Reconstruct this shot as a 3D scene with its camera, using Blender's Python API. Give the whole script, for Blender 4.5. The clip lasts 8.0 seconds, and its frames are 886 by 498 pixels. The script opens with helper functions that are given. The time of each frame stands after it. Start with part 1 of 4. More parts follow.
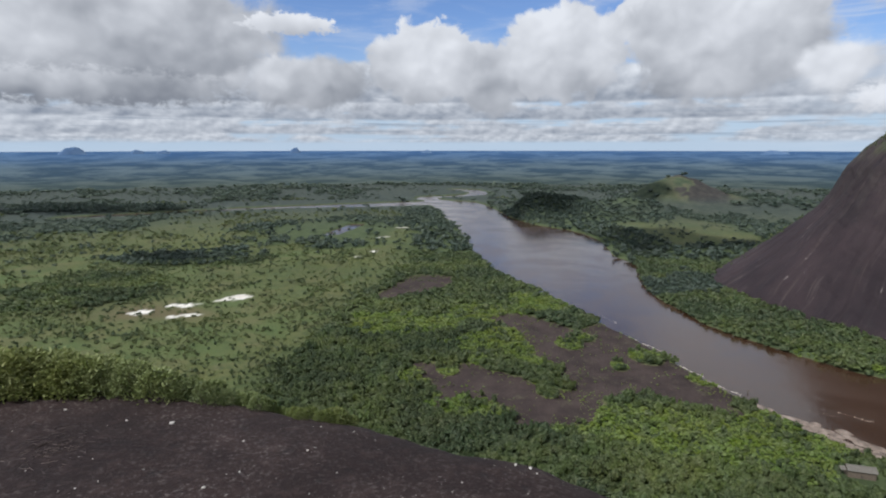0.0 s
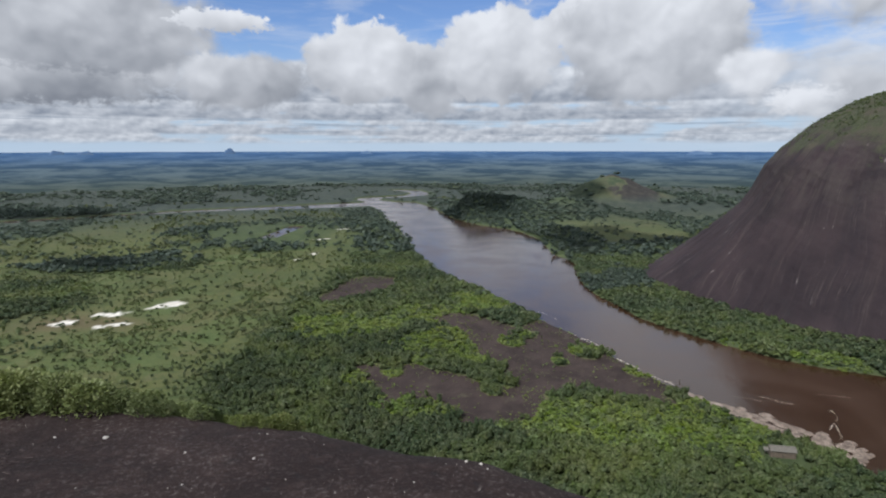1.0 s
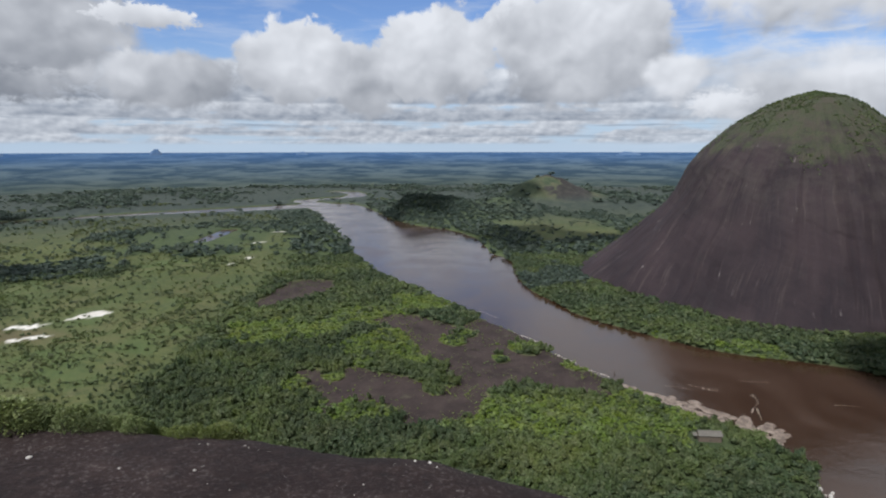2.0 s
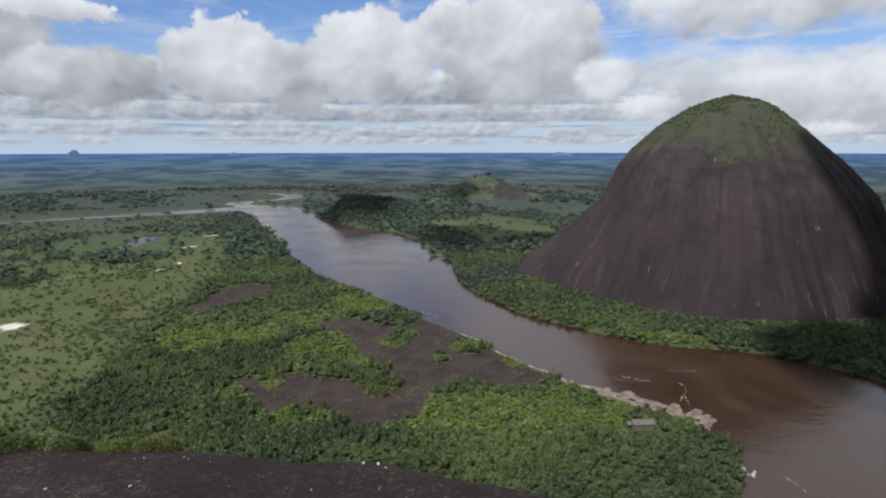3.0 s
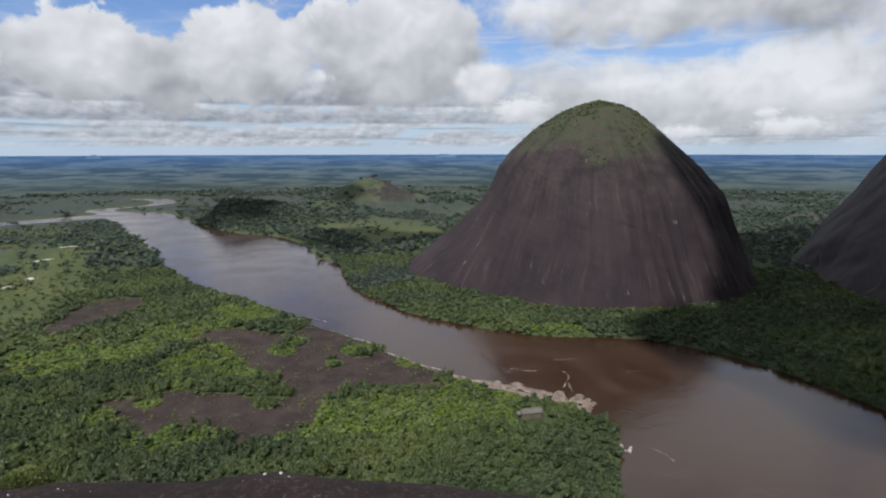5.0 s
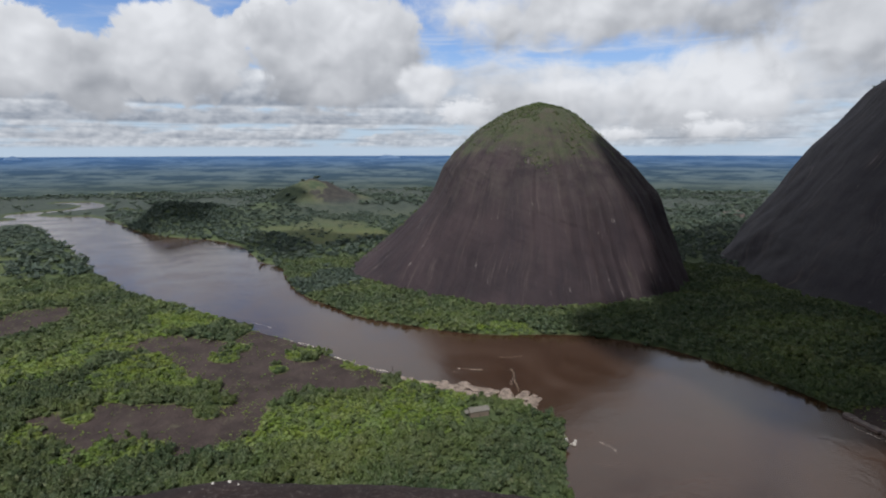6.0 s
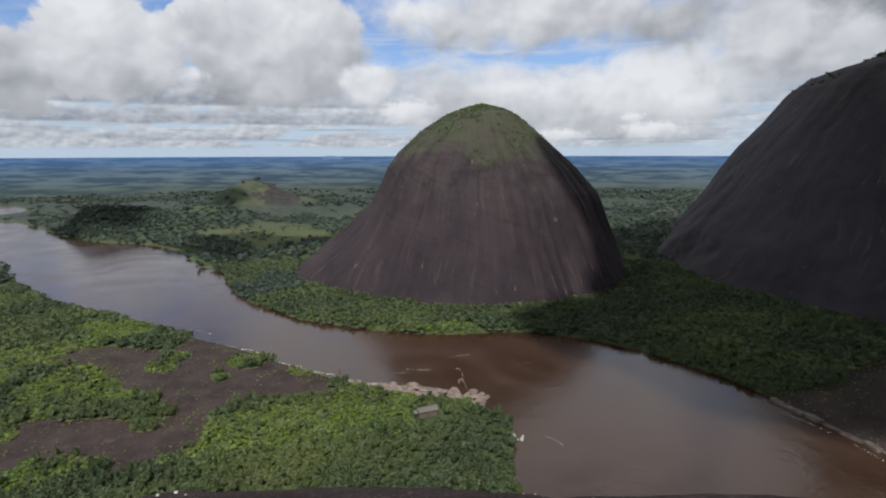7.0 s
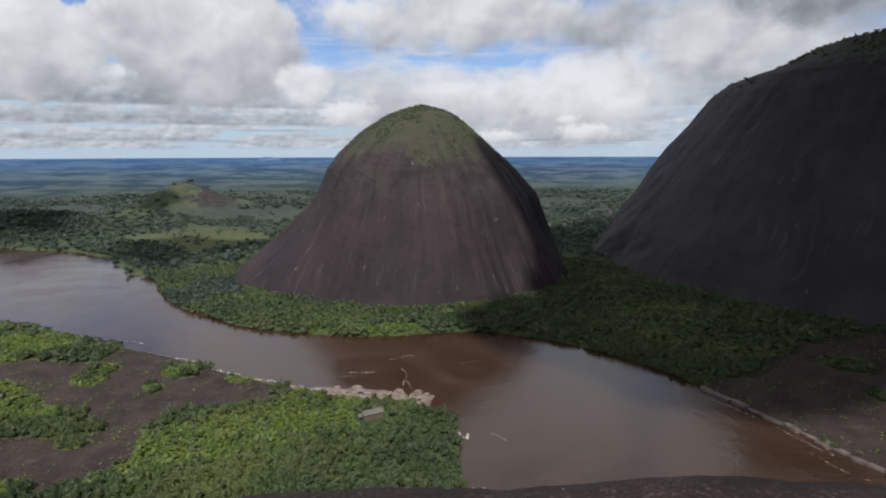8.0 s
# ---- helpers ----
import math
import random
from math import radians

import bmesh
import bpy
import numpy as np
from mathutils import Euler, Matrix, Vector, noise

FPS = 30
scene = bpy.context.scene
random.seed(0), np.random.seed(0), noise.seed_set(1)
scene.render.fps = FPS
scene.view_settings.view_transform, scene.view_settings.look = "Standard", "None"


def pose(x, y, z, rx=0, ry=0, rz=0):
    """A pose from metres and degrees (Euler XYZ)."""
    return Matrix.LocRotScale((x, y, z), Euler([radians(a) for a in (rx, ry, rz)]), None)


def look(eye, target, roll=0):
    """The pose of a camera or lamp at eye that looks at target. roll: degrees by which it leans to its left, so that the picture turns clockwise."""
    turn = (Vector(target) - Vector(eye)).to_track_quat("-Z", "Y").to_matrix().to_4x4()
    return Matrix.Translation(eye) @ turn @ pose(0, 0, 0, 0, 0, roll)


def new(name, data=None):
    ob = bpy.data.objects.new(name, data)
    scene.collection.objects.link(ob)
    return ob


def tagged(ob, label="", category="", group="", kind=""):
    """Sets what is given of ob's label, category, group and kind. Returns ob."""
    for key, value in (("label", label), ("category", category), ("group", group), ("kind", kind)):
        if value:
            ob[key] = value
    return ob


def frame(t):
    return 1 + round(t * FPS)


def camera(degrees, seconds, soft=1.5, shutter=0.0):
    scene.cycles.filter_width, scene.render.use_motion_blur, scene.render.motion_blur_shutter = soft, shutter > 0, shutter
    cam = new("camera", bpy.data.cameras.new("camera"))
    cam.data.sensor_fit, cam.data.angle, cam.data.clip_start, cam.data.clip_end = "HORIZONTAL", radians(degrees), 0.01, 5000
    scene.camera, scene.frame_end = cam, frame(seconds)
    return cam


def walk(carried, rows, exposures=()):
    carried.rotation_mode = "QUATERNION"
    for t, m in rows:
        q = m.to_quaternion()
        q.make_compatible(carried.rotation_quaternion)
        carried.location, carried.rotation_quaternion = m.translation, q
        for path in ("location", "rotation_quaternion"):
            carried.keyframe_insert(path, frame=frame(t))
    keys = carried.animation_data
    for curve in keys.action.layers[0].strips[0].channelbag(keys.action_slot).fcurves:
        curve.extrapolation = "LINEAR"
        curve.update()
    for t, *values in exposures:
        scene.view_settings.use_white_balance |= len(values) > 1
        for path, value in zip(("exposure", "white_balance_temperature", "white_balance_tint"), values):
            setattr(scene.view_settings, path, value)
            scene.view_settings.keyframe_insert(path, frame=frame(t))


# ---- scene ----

# ---------------------------------------------------------------- camera
cam = camera(75.1, 8.0, soft=2.05)
EYE = 170.0
DRIFT = (-0.36, 0.0, -0.08)
ROWS = [
    (0.0, 0.0, -10.09, 0.02), (0.5, -2.91, -10.08, 0.02), (1.0, -5.89, -10.03, 0.03), (1.5, -8.89, -9.98, 0.03),
    (3.0, -18.11, -9.89, 0.04), (3.5, -20.94, -9.84, 0.05), (4.0, -23.73, -9.82, 0.05), (4.5, -26.57, -9.76, 0.06),
    (5.0, -29.35, -9.72, 0.08), (6.5, -37.60, -9.58, 0.11), (7.0, -40.36, -9.56, 0.13), (7.5, -43.43, -9.52, 0.14),
    (8.0, -46.21, -9.48, 0.15),
]
walk(cam, [(t, pose(DRIFT[0] * t, DRIFT[1] * t, EYE + DRIFT[2] * t, 90 + pitch, roll, yaw)) for t, yaw, pitch, roll in ROWS],
     [(0.0, 0.03, 5960, 9.8), (8.0, 0.0, 6150, 9.8)])

# ---------------------------------------------------------------- light
SUN_AZ, SUN_EL = -134.0, 51.0          # degrees from +y towards +x, and above the horizon
sun_to = Vector((math.sin(radians(SUN_AZ)) * math.cos(radians(SUN_EL)), math.cos(radians(SUN_AZ)) * math.cos(radians(SUN_EL)), math.sin(radians(SUN_EL))))
sun_data = bpy.data.lights.new("sun", "SUN")
sun_data.energy, sun_data.angle, sun_data.color = 3.7, radians(2.0), (1.0, 0.97, 0.93)
sun = new("sun", sun_data)
sun.matrix_world = look(sun_to * 1000, (0, 0, 0))


class Nodes:
    """A small writer of node trees."""

    def __init__(self, tree):
        self.tree = tree
        tree.nodes.clear()

    def add(self, kind, **inputs):
        node = self.tree.nodes.new(kind)
        for key, value in inputs.items():
            self.put(node, key, value)
        return node

    def put(self, node, key, value):
        socket = node.inputs[int(key[1:])] if key[0] == "i" and key[1:].isdigit() else node.inputs[key.replace("_", " ")]
        if isinstance(value, bpy.types.NodeSocket):
            self.tree.links.new(value, socket)
        elif isinstance(value, bpy.types.Node):
            self.tree.links.new(value.outputs[0], socket)
        else:
            socket.default_value = value

    def math(self, operation, a, b=0.0, c=0.0, clamp=False):
        node = self.add("ShaderNodeMath", i0=a, i1=b, i2=c)
        node.operation, node.use_clamp = operation, clamp
        return node.outputs[0]

    def vmath(self, operation, a, b=(0, 0, 0)):
        node = self.add("ShaderNodeVectorMath", i0=a, i1=b)
        node.operation = operation
        return node.outputs[0]

    def noise(self, vector, scale, detail=4.0, rough=0.55, distortion=0.0):
        return self.add("ShaderNodeTexNoise", Vector=vector, Scale=scale, Detail=detail, Roughness=rough, Distortion=distortion).outputs["Fac"]

    def ramp(self, value, low, high, a=0.0, b=1.0, smooth=True):
        node = self.add("ShaderNodeMapRange", i0=value, i1=low, i2=high, i3=a, i4=b)
        node.interpolation_type = "SMOOTHSTEP" if smooth else "LINEAR"
        return node.outputs[0]

    def mix(self, factor, a, b):
        node = self.tree.nodes.new("ShaderNodeMix")
        node.data_type = "RGBA"
        for socket, value in ((node.inputs[0], factor), (node.inputs[6], a), (node.inputs[7], b)):
            if isinstance(value, bpy.types.NodeSocket):
                self.tree.links.new(value, socket)
            else:
                socket.default_value = (*value, 1.0) if isinstance(value, tuple) and len(value) == 3 else value
        return node.outputs[2]

    def combine(self, x, y, z=0.0):
        return self.add("ShaderNodeCombineXYZ", X=x, Y=y, Z=z).outputs[0]

    def attribute(self, name):
        node = self.tree.nodes.new("ShaderNodeAttribute")
        node.attribute_name = name
        return node.outputs["Fac"]


def sky_world():
    """Daylight sky: rows of far cumulus over the horizon, heaped towers before clear blue, thin high cloud to the east."""
    world = bpy.data.worlds.new("sky")
    scene.world = world
    world.use_nodes = True
    n = Nodes(world.node_tree)
    d = n.add("ShaderNodeTexCoord").outputs["Generated"]
    x, y, z = n.add("ShaderNodeSeparateXYZ", i0=d).outputs
    az = n.math("MULTIPLY", n.math("ARCTAN2", x, y), 180 / math.pi)
    el = n.math("MULTIPLY", n.math("ARCSINE", z), 180 / math.pi)
    at = n.combine(az, el)
    white, grey = (0.80, 0.79, 0.785), (0.235, 0.245, 0.268)

    def billow(where, scale, detail):
        node = n.add("ShaderNodeTexVoronoi", Vector=where, Scale=scale, Detail=detail, Roughness=0.52, Lacunarity=2.1)
        node.feature, node.normalize = "SMOOTH_F1", True
        n.put(node, "Smoothness", 0.45)
        return node.outputs["Distance"]

    # shared relief of the heaps: rounded puffs, lit from above and a little from the left
    bend = n.add("ShaderNodeTexNoise", Vector=at, Scale=0.22, Detail=3.0)
    bent = n.vmath("ADD", n.vmath("MULTIPLY", at, (1.0, 1.2, 1.0)), n.vmath("MULTIPLY", bend.outputs["Color"], (3.2, 3.2, 0.0)))
    puff = billow(bent, 0.24, 2.2)
    puff_lit = billow(n.vmath("ADD", bent, (-0.40, 0.80, 0.0)), 0.24, 1.2)
    wisp = n.noise(at, 0.34, 7.0, 0.60, 0.3)
    broad = n.noise(n.vmath("ADD", at, (17.0, 5.0, 0.0)), 0.13, 3.0, 0.5)
    fine = n.noise(n.vmath("MULTIPLY", at, (0.8, 1.2, 1.0)), 1.3, 5.0, 0.62, 0.4)
    relief = n.math("ADD", n.math("MULTIPLY", n.math("SUBTRACT", puff_lit, puff), 1.0), n.math("MULTIPLY", n.math("SUBTRACT", wisp, 0.5), 0.25))
    relief = n.math("ADD", relief, n.math("MULTIPLY", n.math("SUBTRACT", broad, 0.5), 1.3))
    ragged = n.math("ADD", n.math("MULTIPLY", n.math("SUBTRACT", puff, 0.32), 0.95), n.math("MULTIPLY", n.math("SUBTRACT", wisp, 0.5), 1.2))

    # clear sky, paler towards the horizon and veiled to the east
    sky = n.add("ShaderNodeTexSky")
    sky.sky_type, sky.sun_disc = "NISHITA", False
    sky.sun_elevation, sky.sun_rotation = radians(SUN_EL), radians(SUN_AZ % 360)
    sky.air_density, sky.dust_density, sky.ozone_density = 1.0, 0.3, 3.0
    blue = n.vmath("MULTIPLY", sky.outputs[0], (0.090, 0.094, 0.112))
    total = n.mix(n.ramp(el, 12.0, 0.0, 0.0, 0.80), blue, (0.44, 0.55, 0.67))
    veil = n.noise(n.combine(n.math("MULTIPLY", az, 0.11), n.math("MULTIPLY", el, 0.55), 2.0), 1.0, 7.0, 0.60, 0.6)
    total = n.mix(n.math("MULTIPLY", n.ramp(veil, 0.40, 0.68), n.ramp(az, 26.0, 40.0, 0.30, 0.85)), total, (0.66, 0.68, 0.72))
    # the deck overhead, out of sight
    total = n.mix(n.math("MULTIPLY", n.ramp(n.noise(at, 0.07, 5.0, 0.55), 0.34, 0.50), n.ramp(el, 13.5, 19.0)), total, n.mix(wisp, (0.52, 0.53, 0.55), (0.88, 0.87, 0.86)))

    # rows of cumulus, farthest first: base, top, how uneven, size of puffs, darkest, lightest
    for k, (base, top, uneven, size, low, high, gap) in enumerate(((0.35, 1.3, 0.5, 1.3, 0.34, 0.72, 0.38), (1.10, 2.6, 0.9, 0.95, 0.26, 0.88, 0.38),
                                                                    (2.5, 4.3, 1.2, 0.75, 0.12, 0.98, 0.34), (4.1, 6.6, 1.6, 0.50, 0.10, 0.92, 0.30))):
        line = n.combine(n.math("MULTIPLY", az, 0.55 * size), n.math("MULTIPLY", el, size), 3.0 + 5.0 * k)
        cells = billow(line, 1.0, 3.0)
        cells_lit = billow(n.vmath("ADD", line, (-0.12, 0.28, 0.0)), 1.0, 2.0)
        swell = n.noise(n.combine(n.math("MULTIPLY", az, 0.16 * size), 2.0 * k, 1.0), 1.0, 3.0, 0.6)
        edge = n.math("ADD", n.math("ADD", el, n.math("MULTIPLY", cells, 2.0 * uneven)), n.math("MULTIPLY", swell, -2.6 * uneven))
        over = n.ramp(edge, top + 0.20 * uneven, top - 0.30 * uneven)
        under = n.ramp(n.math("ADD", el, n.math("MULTIPLY", n.math("SUBTRACT", swell, 0.5), 0.5)), base - 0.12, base + 0.22)
        some = n.ramp(n.noise(n.combine(n.math("MULTIPLY", az, 0.07), n.math("MULTIPLY", el, 0.3), 9.0 + k), 1.0, 4.0, 0.6), gap, gap + 0.10)
        shade = n.math("ADD", n.ramp(el, base, top, low, 0.5 * (low + high), False), n.math("MULTIPLY", n.math("SUBTRACT", cells_lit, cells), 1.5))
        shade = n.math("ADD", shade, n.math("MULTIPLY", n.math("SUBTRACT", wisp, 0.42), 0.7), clamp=True)
        tone = n.mix(shade, (0.25, 0.275, 0.32), (0.80, 0.80, 0.80))
        total = n.mix(n.math("MULTIPLY", n.math("MULTIPLY", over, under), n.math("MULTIPLY", some, n.ramp(az, 26.0, 40.0, 1.0, 0.70))), total, tone)
    streak = n.noise(n.combine(n.math("MULTIPLY", az, 0.06), n.math("MULTIPLY", el, 2.2), 3.0), 1.0, 5.0, 0.6)
    total = n.mix(n.math("MULTIPLY", n.ramp(streak, 0.54, 0.68, 0.0, 0.60), n.math("MULTIPLY", n.ramp(el, 0.5, 1.0), n.ramp(el, 4.2, 2.2))), total, (0.235, 0.275, 0.335))

    # single heaps, farthest first: azimuth, height, half width, half height, mean lightness, softness of the rim
    heaps = ((-29.0, 9.6, 15.0, 5.6, 0.56, 0.20), (-30.0, 4.9, 12.0, 1.5, 0.40, 0.35), (-14.2, 10.9, 4.2, 0.95, 0.95, 0.22),
             (-12.6, 5.8, 6.4, 2.4, 0.56, 0.22), (4.6, 6.8, 4.3, 3.5, 0.68, 0.14), (-1.9, 7.8, 5.2, 3.8, 0.76, 0.10),
             (19.0, 11.2, 3.0, 2.6, 0.96, 0.10), (11.3, 8.7, 5.4, 4.6, 0.80, 0.10), (25.2, 9.4, 8.4, 5.6, 0.70, 0.14))
    veils = ((49.0, 12.4, 16.0, 3.0, 0.82, 0.5), (44.4, 4.4, 9.0, 3.4, 0.78, 0.55), (56.5, 4.4, 9.0, 3.4, 0.74, 0.55),
             (61.5, 5.6, 7.0, 3.4, 0.94, 0.5), (72.0, 9.8, 11.0, 4.4, 0.72, 0.5), (61.0, 11.2, 4.0, 2.2, 0.46, 0.5),
             (80.0, 12.4, 8.0, 2.8, 0.34, 0.6), (33.4, 6.2, 2.6, 2.1, 0.98, 0.40), (37.0, 3.8, 2.8, 1.3, 1.0, 0.5),
             (58.2, 3.1, 1.0, 0.5, 1.0, 0.5), (60.0, 1.9, 3.0, 0.9, 0.95, 0.6), (51.5, 1.5, 2.6, 0.7, 1.0, 0.6))
    for a0, e0, wide, tall, mean, soft in heaps + veils:
        local = n.add("ShaderNodeVectorMath", i0=at, i1=(1 / wide, 1 / tall, 0.0), i2=(-a0 / wide, -e0 / tall, 0.0))
        local.operation = "MULTIPLY_ADD"
        reach = n.add("ShaderNodeVectorMath", i0=local.outputs[0])
        reach.operation = "LENGTH"
        facing = n.add("ShaderNodeVectorMath", i0=local.outputs[0], i1=(-0.05, 0.27, 0.0))
        facing.operation = "DOT_PRODUCT"
        small = tall < 2.0
        rim = n.math("ADD", reach.outputs["Value"], n.math("MULTIPLY", n.math("SUBTRACT", fine, 0.5) if small else ragged, 1.7 if small else min(1.0, 3.6 / tall)))
        shade = n.math("ADD", n.math("ADD", facing.outputs["Value"], mean - 0.11), relief, clamp=True)
        total = n.mix(n.ramp(rim, 1.0 + soft * 0.6, 1.0 - soft), total, n.mix(shade, grey, white))

    total = n.mix(n.ramp(el, 0.0, 0.8, 0.65, 0.0), total, (0.50, 0.59, 0.68))
    total = n.mix(n.ramp(el, -1.2, -0.5), (0.10, 0.15, 0.20), total)
    back = n.add("ShaderNodeBackground", Color=total, Strength=1.0)
    n.add("ShaderNodeOutputWorld", Surface=back.outputs[0])
    world.cycles.sampling_method, world.cycles.sample_map_resolution = "MANUAL", 512


sky_world()


# ---------------------------------------------------------------- materials
def material(name):
    made = bpy.data.materials.new(name)
    made.use_nodes = True
    return made, Nodes(made.node_tree)


def finish(n, colour, rough, height=None, bump=0.3, distance=1.0, metal=0.0, specular=0.5):
    shader = n.add("ShaderNodeBsdfPrincipled", Base_Color=colour, Roughness=rough, Metallic=metal)
    shader.inputs["Specular IOR Level"].default_value = specular
    if height is not None:
        n.put(shader, "Normal", n.add("ShaderNodeBump", Height=height, Strength=bump, Distance=distance).outputs[0])
    n.add("ShaderNodeOutputMaterial", Surface=shader.outputs[0])
    return shader


def foliage_material(name, dark, light, dry, gloss=0.55):
    """Leaves: each plant has its tint, each leaf its own shade of it."""
    made, n = material(name)
    tint = n.attribute("tint")
    leaf = n.add("ShaderNodeNewGeometry").outputs["Random Per Island"]
    place = n.add("ShaderNodeNewGeometry").outputs["Position"]
    patch = n.noise(place, 0.012, 4.0)
    colour = n.mix(n.math("ADD", n.math("MULTIPLY", tint, 0.75), n.ramp(patch, 0.35, 0.7, -0.15, 0.35), clamp=True), dark, light)
    colour = n.mix(n.ramp(leaf, 0.55, 1.0, 0.0, 0.45), colour, dry)
    clump = n.noise(place, 0.045, 5.0, 0.6)
    tone = n.noise(n.vmath("ADD", place, (70.0, 20.0, 9.0)), 0.11, 4.0, 0.6)
    colour = n.add("ShaderNodeHueSaturation", Color=colour, Hue=n.ramp(clump, 0.3, 0.7, 0.474, 0.508, False), Saturation=n.ramp(tone, 0.3, 0.7, 0.84, 1.18, False),
                   Value=n.math("MULTIPLY", n.ramp(leaf, 0.0, 1.0, 0.80, 1.25, False), n.ramp(tone, 0.3, 0.7, 1.16, 0.84, False))).outputs[0]
    shader = n.add("ShaderNodeBsdfPrincipled", Base_Color=colour, Roughness=gloss)
    shader.inputs["Specular IOR Level"].default_value = 0.25
    through_leaf = n.add("ShaderNodeBsdfTranslucent", Color=colour)
    both = n.add("ShaderNodeMixShader", i0=0.35, i1=shader.outputs[0], i2=through_leaf.outputs[0])
    n.add("ShaderNodeOutputMaterial", Surface=both.outputs[0])
    return made


def dome_granite(name, dark, pale, turf_from, pale_streaks):
    """Dark weathered granite: water streaks down the slope, lichen, stains, small hollows, and thin turf over its top."""
    made, n = material(name)
    place = n.add("ShaderNodeTexCoord").outputs["Object"]
    s = n.add("ShaderNodeSeparateXYZ", i0=place)
    high = s.outputs[2]
    turn = n.math("ARCTAN2", s.outputs[0], s.outputs[1])
    drift = n.math("MULTIPLY", n.noise(place, 0.010, 2.0), 0.16)
    course = n.math("ADD", turn, drift)

    def streak(often, slow, seed, detail=5.0):
        return n.noise(n.combine(n.math("MULTIPLY", course, often), n.math("MULTIPLY", high, slow), seed), 1.0, detail, 0.6)

    flow, wash, hair = streak(9.0, 0.006, 0.0), streak(24.0, 0.009, 8.0), streak(70.0, 0.016, 4.0)
    broad = n.noise(place, 0.014, 5.0, 0.6)
    blotch = n.noise(place, 0.06, 6.0, 0.65)
    fine = n.noise(place, 0.4, 8.0, 0.7)
    some = n.ramp(n.noise(n.vmath("ADD", place, (90.0, 40.0, 0.0)), 0.017, 4.0, 0.6), 0.40, 0.64)
    colour = n.mix(n.ramp(broad, 0.34, 0.66), dark, pale)
    colour = n.mix(n.math("MULTIPLY", n.ramp(wash, 0.50, 0.70, 0.0, 0.42), some), colour, (0.072, 0.053, 0.048))
    colour = n.mix(n.ramp(flow, 0.50, 0.34, 0.0, 0.45), colour, (0.020, 0.0150, 0.0185))
    colour = n.mix(n.math("MULTIPLY", n.ramp(hair, 0.54, 0.68, 0.0, 0.50), some), colour, (0.100, 0.076, 0.068))
    colour = n.mix(n.math("MULTIPLY", n.ramp(hair, 0.57, 0.66), n.ramp(blotch, 0.59, 0.70, 0.0, pale_streaks)), colour, (0.30, 0.255, 0.235))
    colour = n.mix(n.ramp(fine, 0.60, 0.80, 0.0, 0.5), colour, (0.095, 0.073, 0.065))
    colour = n.mix(n.ramp(blotch, 0.42, 0.28, 0.0, 0.5), colour, (0.028, 0.024, 0.024))
    # below the turf the rock is washed paler for some way down
    colour = n.mix(n.math("MULTIPLY", n.math("MULTIPLY", n.ramp(high, turf_from - 75.0, turf_from), n.ramp(blotch, 0.38, 0.62)), 0.34), colour, (0.076, 0.064, 0.053))
    turf = n.math("ADD", n.ramp(high, turf_from - 20.0, turf_from + 75.0, -0.35, 0.30, False), n.math("ADD", n.math("MULTIPLY", n.noise(place, 0.022, 8.0, 0.70), 1.25), n.math("MULTIPLY", wash, 0.25)))
    grass = n.mix(n.ramp(fine, 0.35, 0.65), (0.038, 0.048, 0.023), (0.072, 0.078, 0.038))
    grass = n.mix(n.ramp(blotch, 0.45, 0.62, 0.0, 0.7), grass, (0.072, 0.058, 0.042))
    colour = n.mix(n.ramp(turf, 0.60, 0.84, 0.0, 0.85), colour, grass)
    height = n.math("ADD", n.math("MULTIPLY", fine, 0.6), n.math("ADD", n.math("MULTIPLY", wash, 0.8), blotch))
    finish(n, colour, 0.8, height, 0.5, 2.5, specular=0.25)
    return made


def summit_granite(name, dark, pale):
    """Near-black granite pavement with grit, lichen flecks and shallow pans."""
    made, n = material(name)
    place = n.add("ShaderNodeTexCoord").outputs["Object"]
    broad = n.noise(place, 0.10, 6.0, 0.65, 0.4)
    mid = n.noise(place, 0.7, 6.0, 0.7)
    grit = n.noise(place, 3.2, 6.0, 0.8)
    fleck = n.noise(place, 2.2, 3.0, 0.6)
    colour = n.mix(n.ramp(broad, 0.32, 0.66), dark, pale)
    colour = n.mix(n.ramp(mid, 0.50, 0.72, 0.0, 0.5), colour, (0.058, 0.038, 0.033))
    colour = n.mix(n.ramp(mid, 0.46, 0.30, 0.0, 0.6), colour, (0.010, 0.008, 0.008))
    colour = n.mix(n.math("MULTIPLY", n.ramp(grit, 0.52, 0.64), n.ramp(broad, 0.38, 0.58, 0.25, 0.85)), colour, (0.13, 0.108, 0.098))
    colour = n.mix(n.math("MULTIPLY", n.ramp(fleck, 0.72, 0.76), n.ramp(mid, 0.5, 0.6)), colour, (0.36, 0.34, 0.31))
    height = n.math("ADD", n.math("MULTIPLY", grit, 0.3), mid)
    finish(n, colour, 0.85, height, 0.6, 0.25, specular=0.25)
    return made


